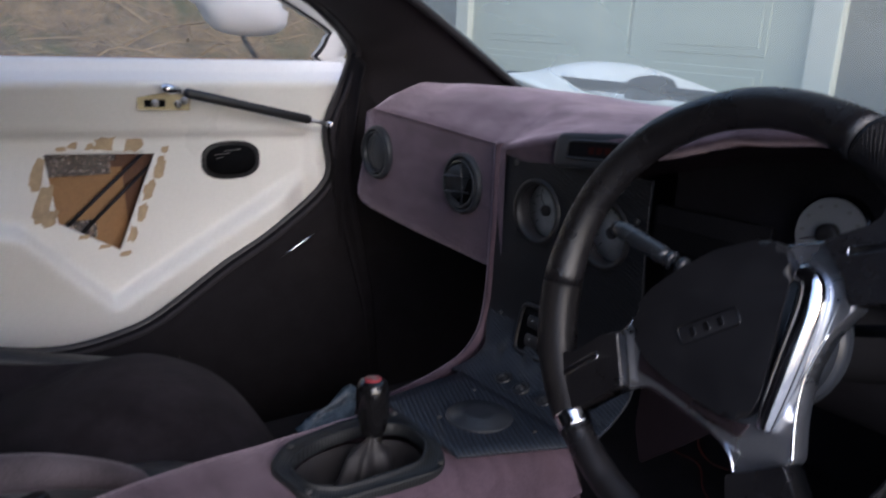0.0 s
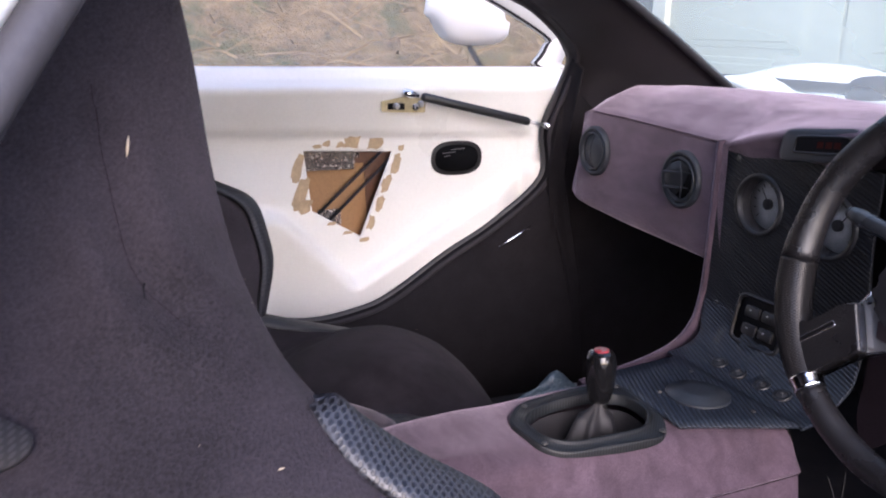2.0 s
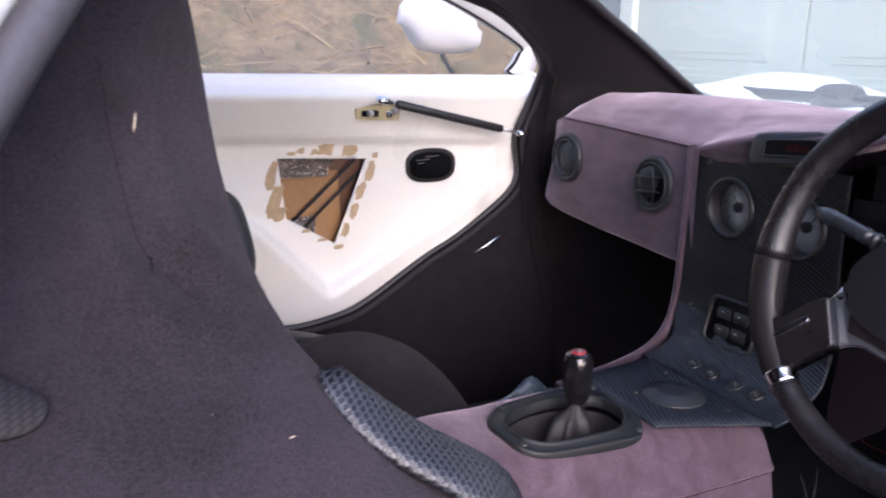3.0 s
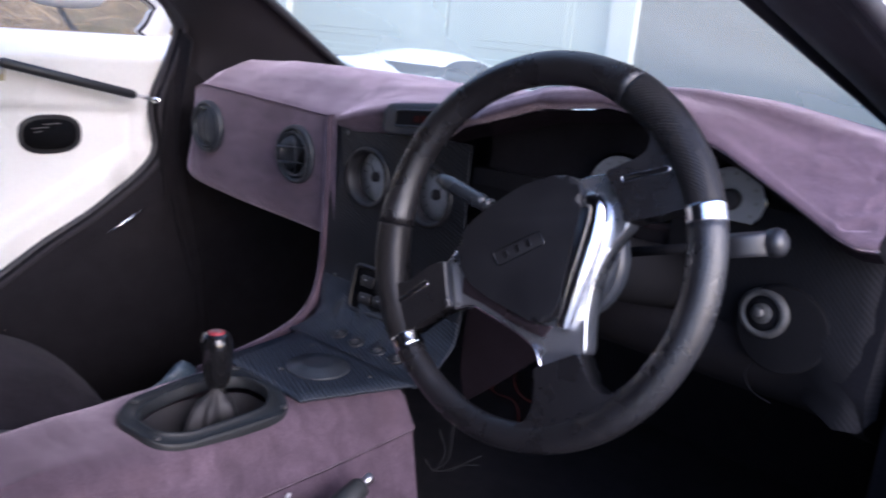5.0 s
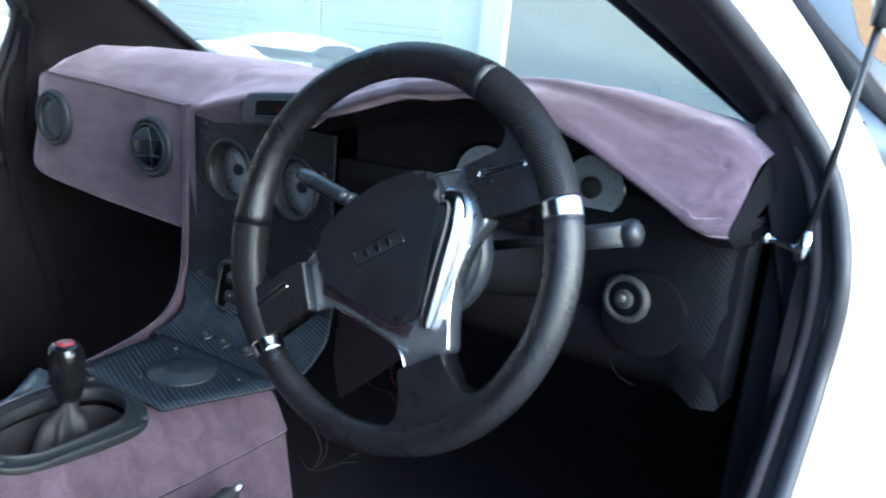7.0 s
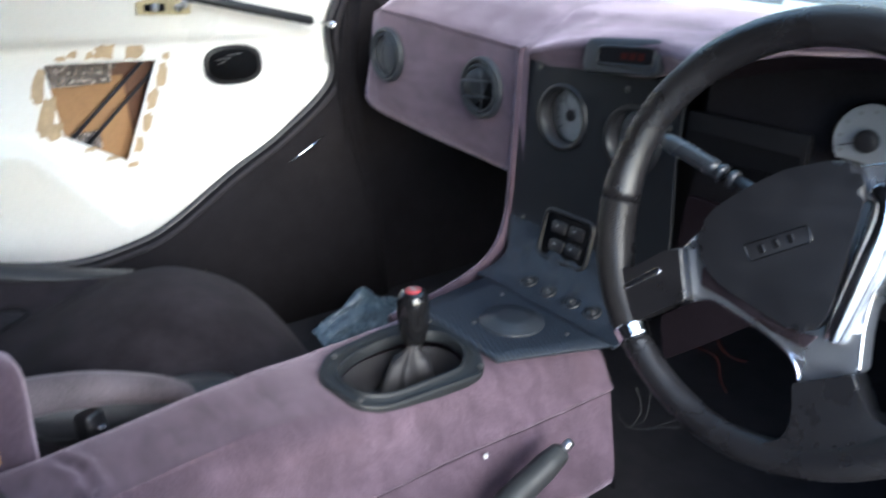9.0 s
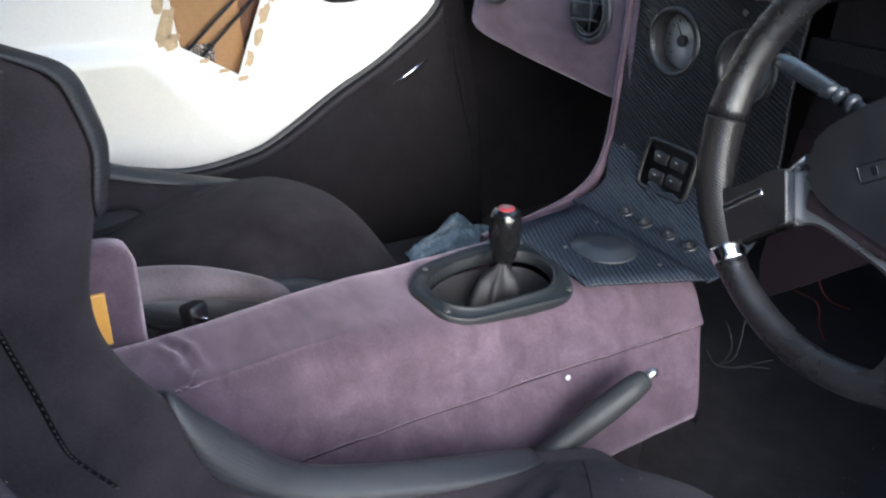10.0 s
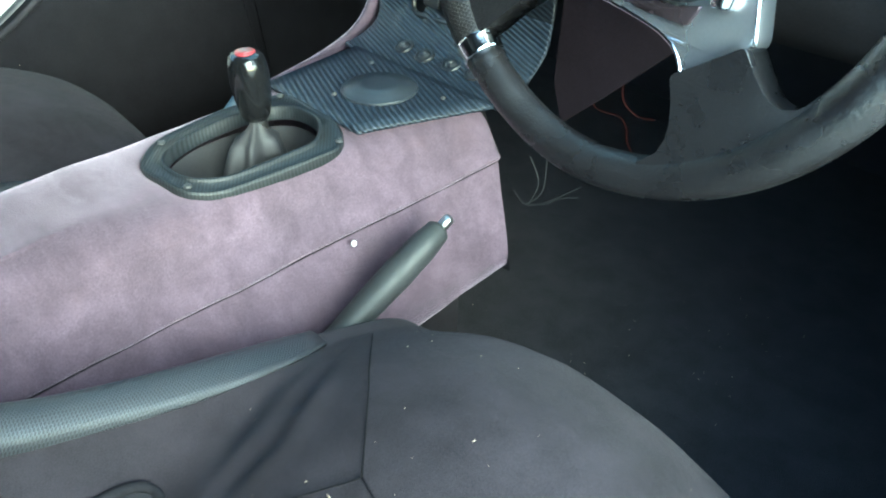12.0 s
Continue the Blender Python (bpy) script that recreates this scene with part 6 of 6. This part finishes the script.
def build_seat(at):
    seat = thing("bucket_seat", "black cloth bucket seat with grey mesh bolster trim, dusty", "car seat", "front seats", at=at)
    rows = []
    for i in range(len(SEAT)):
        line = [seat_point(i, x) for x, _ in ACROSS]
        cy, cz, wy, wz = SEAT[i]
        back = step(7.0, 11.0, i)
        for x, drop in OUTER:
            line.append(Vector((x * NARROW.get(i, 1.0), wy - drop * back, wz - drop * (1 - back))))
        rows.append([Vector((-p.x, p.y, p.z)) for p in line[:0:-1]] + [slumped(p, i) for p in line])
    ob = part("shell", grid(rows), CLOTH, seat, "black cloth shell and cushion")
    subdivided(ob, 3)
    settle(ob, FOLDS)
    # back of the shell
    back = [[Vector((x, row[0] - 0.045 - 0.02 * abs(x), row[1] - 0.02)) for x in (-0.236, -0.12, 0.0, 0.12, 0.236)] for row in SEAT[8:]]
    part("back_shell", grid(back), PLASTIC, seat, "black moulded back")

    def strip(first, last, x0, x1, nm, mat, lab, sgn, out=0.004, widen=0.0):
        rows = []
        for m in range(31):
            q = first + (last - first) * m / 30
            u = m / 30
            taper = max(0.30 if u < 0.5 else 0.03, min(1 - max(0.0, 1 - u / 0.05) ** 2, 1 - max(0.0, (u - 0.78) / 0.22) ** 1.5)) ** 0.5
            row = []
            for k in range(9):
                inner = x0 + widen * min(1.0, u / 0.4)
                x = inner + (x1 - inner) * (0.5 + (k / 8 - 0.5) * taper)
                p = seat_point(q, x)
                cy, cz, wy, wz = seat_row(q)
                up = Vector((0, 0, 1)).lerp(Vector((0, 1, 0.15)), step(7.0, 11.0, q)).normalized()
                p += up * out * math.sin(math.pi * (0.1 + 0.8 * k / 8))
                row.append(slumped(Vector((sgn * p.x, p.y, p.z)), q))
            rows.append(row)
        for _ in range(6):
            rows = [rows[0]] + [[(a + b * 2 + c) / 4 for a, b, c in zip(rows[m - 1], rows[m], rows[m + 1])] for m in range(1, 30)] + [rows[-1]]
        thick(part(nm, grid(rows), mat, seat, lab), 0.003, 0)
    for sgn in (-1, 1):
        strip(4.7, 10.5, 0.176, 0.2405, "bolster_trim", MESH, "blue-grey perforated bolster trim", sgn, widen=0.011)
        strip(13.2, 16.02 if sgn > 0 else 16.25, 0.198, 0.226, "wing_trim", MESH, "dark mesh trim on the shoulder wing", sgn, 0.004 if sgn < 0 else 0.0075)
        # belt slot in the side of the bolster
        loop = []
        for k in range(32):
            a = k * math.pi / 16
            c, q = math.copysign(abs(math.cos(a)) ** 0.6, math.cos(a)), math.copysign(abs(math.sin(a)) ** 0.8, math.sin(a))
            p = seat_point(7.25 - 0.75 * c, 0.145 + 0.020 * q)
            loop.append(Vector((sgn * (p.x - 0.003), p.y, p.z + 0.004)))
        rim = part("slot_rim", tube(loop, 0.0042, 8, True), DARK_TRIM, seat, "dull black belt slot rim")
        bm = bmesh.new()
        bm.faces.new([bm.verts.new(p - Vector((0, 0, 0.001))) for p in loop])
        part("slot_mesh", bm, MESH_DARK, rim, "grey mesh in the slot", smooth=False)
        # seams
        for first, last, x in ((8.8, 14.5, 0.150),):
            pts = []
            for m in range(41):
                q = first + (last - first) * m / 40
                p = seat_point(q, x)
                up = Vector((0, 0, 1)).lerp(Vector((-0.6, 0.8, 0)), step(7.0, 11.0, q)).normalized()
                p += up * 0.0015
                pts.append(slumped(Vector((sgn * p.x, p.y, p.z)), q))
            part("piping", tube(pts, 0.0026, 6), TRIM, seat, "black stitched piping")
    for pts in ([(-0.193, -0.035, 0.4105), (-0.13, -0.085, 0.448), (-0.07, -0.134, 0.4785), (-0.02, -0.18, 0.4785)], [(-0.02, -0.18, 0.4785), (-0.05, -0.22, 0.468)], [(-0.02, -0.18, 0.4785), (0.02, -0.19, 0.4765)]):
        part("seam", tube([onto_seat(p) for p in smooth_line(pts, 8)], 0.0006, 6), DARK, seat, "stitched cushion seam")
    bpy.context.view_layer.update()

    def laid(points, lift):
        """Lays a line of points onto the cloth."""
        out = []
        for p in smooth_line(points, 6):
            _, at_skin, normal, _ = ob.closest_point_on_mesh(p)
            out.append(at_skin + normal * lift)
        return out
    # thin dark tube draws the shade in the fold
    part("crease_seam", tube(laid(CREASE, -0.0001), 0.00018, 6), GROOVE_SHADE, seat, "dark line put in as the shade of the wing's crease")
    part("side_seam", tube(laid([(0.1668, -0.5558, 0.9308), (0.1655, -0.5620, 0.9180), (0.1660, -0.5700, 0.9000)], 0.0), 0.0003, 6), DARK, seat, "fine seam down the wing")
    patch = rounded([(-0.050, -0.010), (-0.002, -0.009), (0.002, 0.004), (0.016, 0.014), (0.012, 0.020), (-0.004, 0.021), (-0.050, 0.014)], 0.004, 3)
    part("shoulder_mesh", prism(patch, (0.1918, -0.597, 0.9192), (0, 1, 0), (0.7, 0, -0.7), 0.003, 0.001), MESH_DARK, seat, "dark mesh patch behind the shoulder")
    part("belt_clip", prism(rounded([(-0.03, -0.004), (0.006, -0.006), (0.008, 0.005), (-0.03, 0.006)], 0.002, 2), (0.2035, -0.608, 0.9090), (0, 1, 0), (0.7, 0, -0.7), 0.004, 0.0015), PLASTIC, seat, "black belt guide")
    teeth = bmesh.new()
    run = laid([(-0.1738, -0.537, 0.790), (-0.1738, -0.537, 0.7691), (-0.1746, -0.5327, 0.7423), (-0.1760, -0.5279, 0.7176), (-0.1777, -0.5209, 0.6838), (-0.1772, -0.5137, 0.6468), (-0.1772, -0.5068, 0.6244), (-0.176, -0.485, 0.59)], 0.0012)
    part("zip_tape", tube(run, [0.0035] * len(run), 8, flat=0.25), DARK, seat, "black zip tape")
    for p in run:
        bmesh.ops.create_cube(teeth, size=0.0020, matrix=Matrix.Translation(p + Vector((0.001, 0.001, 0))))
    part("zip", teeth, SEAL, seat, "row of pale zip teeth", smooth=False)
    for x, y in ((-0.15, -0.35), (0.15, -0.35), (-0.15, -0.02), (0.15, -0.02)):
        part("mount", block(x - 0.02, x + 0.02, y - 0.05, y + 0.05, 0.2, 0.33, 0.004), STEEL, seat, "steel seat mount", smooth=False)
    return seat


driver_seat = build_seat((0.41, 0, 0))
passenger_seat = copy_thing(driver_seat, pose(-0.41, -0.057, 0))
for piece in list(passenger_seat.children):
    if piece.name.startswith("seam"):
        bpy.data.objects.remove(piece)


def build_bolster_pad(seat):
    """The pale grey-mauve pad on the tunnel side of the passenger seat."""
    rows = []
    line = smooth_line([(0.215, -0.355, 0.500), (0.213, -0.315, 0.496), (0.212, -0.255, 0.482), (0.212, -0.190, 0.456), (0.212, -0.155, 0.436), (0.211, -0.140, 0.425)], 5)
    for i, (p, d, a, b) in enumerate(frames_along(line)):
        t = i / (len(line) - 1)
        r = 0.027 * (1 - 0.55 * t * t) * min(1.0, (0.25 + 6 * (1 - t))) ** 0.5 * min(1.0, 0.6 + 6 * t)
        rows.append([p + Vector((r * math.cos(k * math.pi / 10), 0, r * 0.85 * math.sin(k * math.pi / 10))) for k in range(20)])
    part("bolster_pad", grid(rows, close_v=True, caps=True), GREY_SUEDE, seat, "pale grey-mauve side bolster pad with darker blotches")
    part("belt_strap", tube(smooth_line([(0.225, -0.395, 0.505), (0.232, -0.355, 0.480), (0.238, -0.335, 0.455), (0.236, -0.30, 0.44)], 6), 0.011, 8, flat=0.15), PLASTIC, seat, "black belt webbing")


build_bolster_pad(passenger_seat)


# ---- loose and small things ----
def build_small():
    film = thing("plastic_wallet", "crumpled blue-grey plastic wallet on the passenger footwell floor", "wallet", at=(-0.6, 0.30, 0.2))
    rows = []
    for i in range(17):
        row = []
        for j in range(11):
            a, b = i / 16, j / 10
            tall = 0.012 + 0.066 * (1 - abs(a - 0.53) / 0.53)
            row.append((0.05 * (1 - b) + 0.012 * noise.noise((a * 5, b * 4, 1)), -0.115 + 0.22 * a, 0.002 + tall * b ** 0.8 + 0.010 * noise.noise((a * 6, b * 5, 7)) * b))
        rows.append(row)
    thick(part("sheet", grid(rows), FILM, film, "creased blue-grey sheet"), 0.002, 0)
    pad = thing("suede_cushion", "rounded mauve suede pad behind the console", "cushion", at=(-0.135, -0.437, 0.49))
    bm = block(-0.035, 0.035, -0.04, 0.035, -0.1, 0.105, 0.025)
    part("pad", bm, SUEDE, pad, "mauve suede pad")
    # added block whose colour makes the sunlit strip
    part("sunlit_strip", block(0.034, 0.040, -0.030, -0.004, 0.002, 0.066, 0.002), AMBER, pad, "amber block added as a sunlit strip", smooth=False)
    buckle = thing("belt_buckle", "black seat belt buckle lying beside the console", "belt buckle", at=(-0.185, -0.345, 0.455))
    bm = block(-0.030, 0.030, -0.014, 0.014, -0.03, 0.016, 0.006)
    bm.transform(Matrix.Rotation(radians(25), 4, "Z") @ Matrix.Rotation(radians(-12), 4, "Y"))
    part("body", bm, PLASTIC, buckle, "black plastic body")
    part("tongue", tube([(0.028, 0.004, 0.006), (0.045, 0.016, 0.012)], [0.003, 0.0022], 6), CHROME, buckle, "bright steel tongue")
    lace = thing("loose_cable", "loose pale cables hanging under the dash", "cable", "cables", at=(0.132, 0.27, 0.378))
    for pts in ([(-0.02, 0.0, 0.012), (0.0, 0.0, 0.0), (0.03, 0.0, 0.016), (0.065, 0.02, 0.044)], [(-0.005, 0.0, 0.0), (0.02, 0.01, 0.004), (0.05, 0.0, 0.030), (0.07, 0.01, 0.036)], [(-0.005, 0.01, 0.06), (0.01, 0.01, 0.03), (0.004, 0.0, 0.0)], [(0.0, 0.0, 0.0), (0.025, 0.0, 0.03), (0.012, 0.02, 0.075)]):
        part("strand", tube(smooth_line(pts, 6), 0.0006, 6), LOOSE, lace)
    loom = thing("wiring_loom", "red wires hanging loose under the dash, darkened in colour for the shade", "wires", "cables", at=(0.15, 0.42, 0.45))
    for pts in ([(-0.05, 0.02, 0.05), (-0.042, 0.0, 0.012), (-0.034, 0.0, -0.001), (0.0, 0.0, 0.0), (0.012, 0.0, -0.012), (0.016, 0.0, -0.03), (0.02, 0.02, -0.06)], [(0.0, 0.0, 0.06), (0.008, -0.01, 0.03), (0.024, 0.0, 0.010), (0.05, 0.0, 0.013)], [(-0.02, 0.02, 0.06), (-0.03, 0.0, 0.03), (-0.036, 0.0, 0.01)]):
        part("wire", tube(smooth_line(pts, 6), 0.0011, 6), WIRE_RED, loom)
    strip = thing("sill_strip", "scratched bright metal strip on the black sill", "metal strip", at=(-0.705, 0.244, 0.567))
    part("strip", tube([(0.006, -0.040, -0.022), (0.008, -0.01, -0.0055), (0.008, 0.012, 0.0065), (0.006, 0.036, 0.0198)], [0.0015, 0.0030, 0.0030, 0.0015], 6), CHROME, strip)
    bm = bmesh.new()
    for k in range(118):
        if k < 95:
            x, y, z = chance.uniform(0.20, 0.42), chance.uniform(0.10, 0.55), 0.2015
        else:
            x, y, z = onto_seat((chance.uniform(-0.12, 0.13), chance.uniform(-0.26, 0.0), 0.485))
            x += 0.41
        s = chance.uniform(0.0002, 0.0006)
        bmesh.ops.create_icosphere(bm, subdivisions=1, radius=s, matrix=Matrix.LocRotScale((x, y, z), Euler((0, 0, chance.uniform(0, 3))), (1, chance.uniform(0.5, 1.6), 0.6)))
    for x, y, z, long in ((0.360, -0.203, 0.4685, 2.0), (0.383, -0.2014, 0.4722, 4.5), (0.3125, -0.0738, 0.4695, 1.2), (0.43, -0.12, 0.4935, 2.5), (-0.40, -0.10, 0.494, 1.5), (-0.37, -0.20, 0.478, 1.2)):
        seat_x = 0.41 if x > 0 else -0.41
        z = onto_seat((x - seat_x, y, z))[2] + 0.0006
        bmesh.ops.create_icosphere(bm, subdivisions=1, radius=0.0006, matrix=Matrix.LocRotScale((x, y, z), Euler((0, 0, chance.uniform(0, 3))), (1, long, 0.6)))
    d = Vector((0.0015, -0.0010, -0.0060))
    bmesh.ops.create_icosphere(bm, subdivisions=1, radius=0.0004, matrix=Matrix.LocRotScale((0.5651, -0.5565, 0.9660), d.to_track_quat("Z", "Y"), (1.1, 0.7, d.length / 0.0008)))
    tagged(part("crumbs", bm, CRUMB, None, "pale crumbs scattered on carpet and seat"), category="crumbs", kind="stuff")


build_small()


def scatter_lint(ob, count):
    """Pale flecks of lint lying on the cloth."""
    bm = bmesh.new()
    faces = [f for f in ob.data.polygons if f.normal.z > 0.05]
    for _ in range(count):
        f = chance.choice(faces)
        n = f.normal
        at = ob.parent.location + f.center + n * 0.0006
        s = chance.uniform(0.00014, 0.00030)
        bmesh.ops.create_icosphere(bm, subdivisions=1, radius=s, matrix=Matrix.LocRotScale(at, Euler((chance.uniform(0, 3), chance.uniform(0, 3), chance.uniform(0, 3))), (1, chance.uniform(0.6, 1.2), chance.choice((0.5, 0.6, 3.5)))))
    tagged(part("lint", bm, CRUMB, None, "pale lint flecks on the black seat cloth"), category="lint", kind="stuff")


scatter_lint(next(c for c in driver_seat.children if c.name.startswith("shell")), 170)
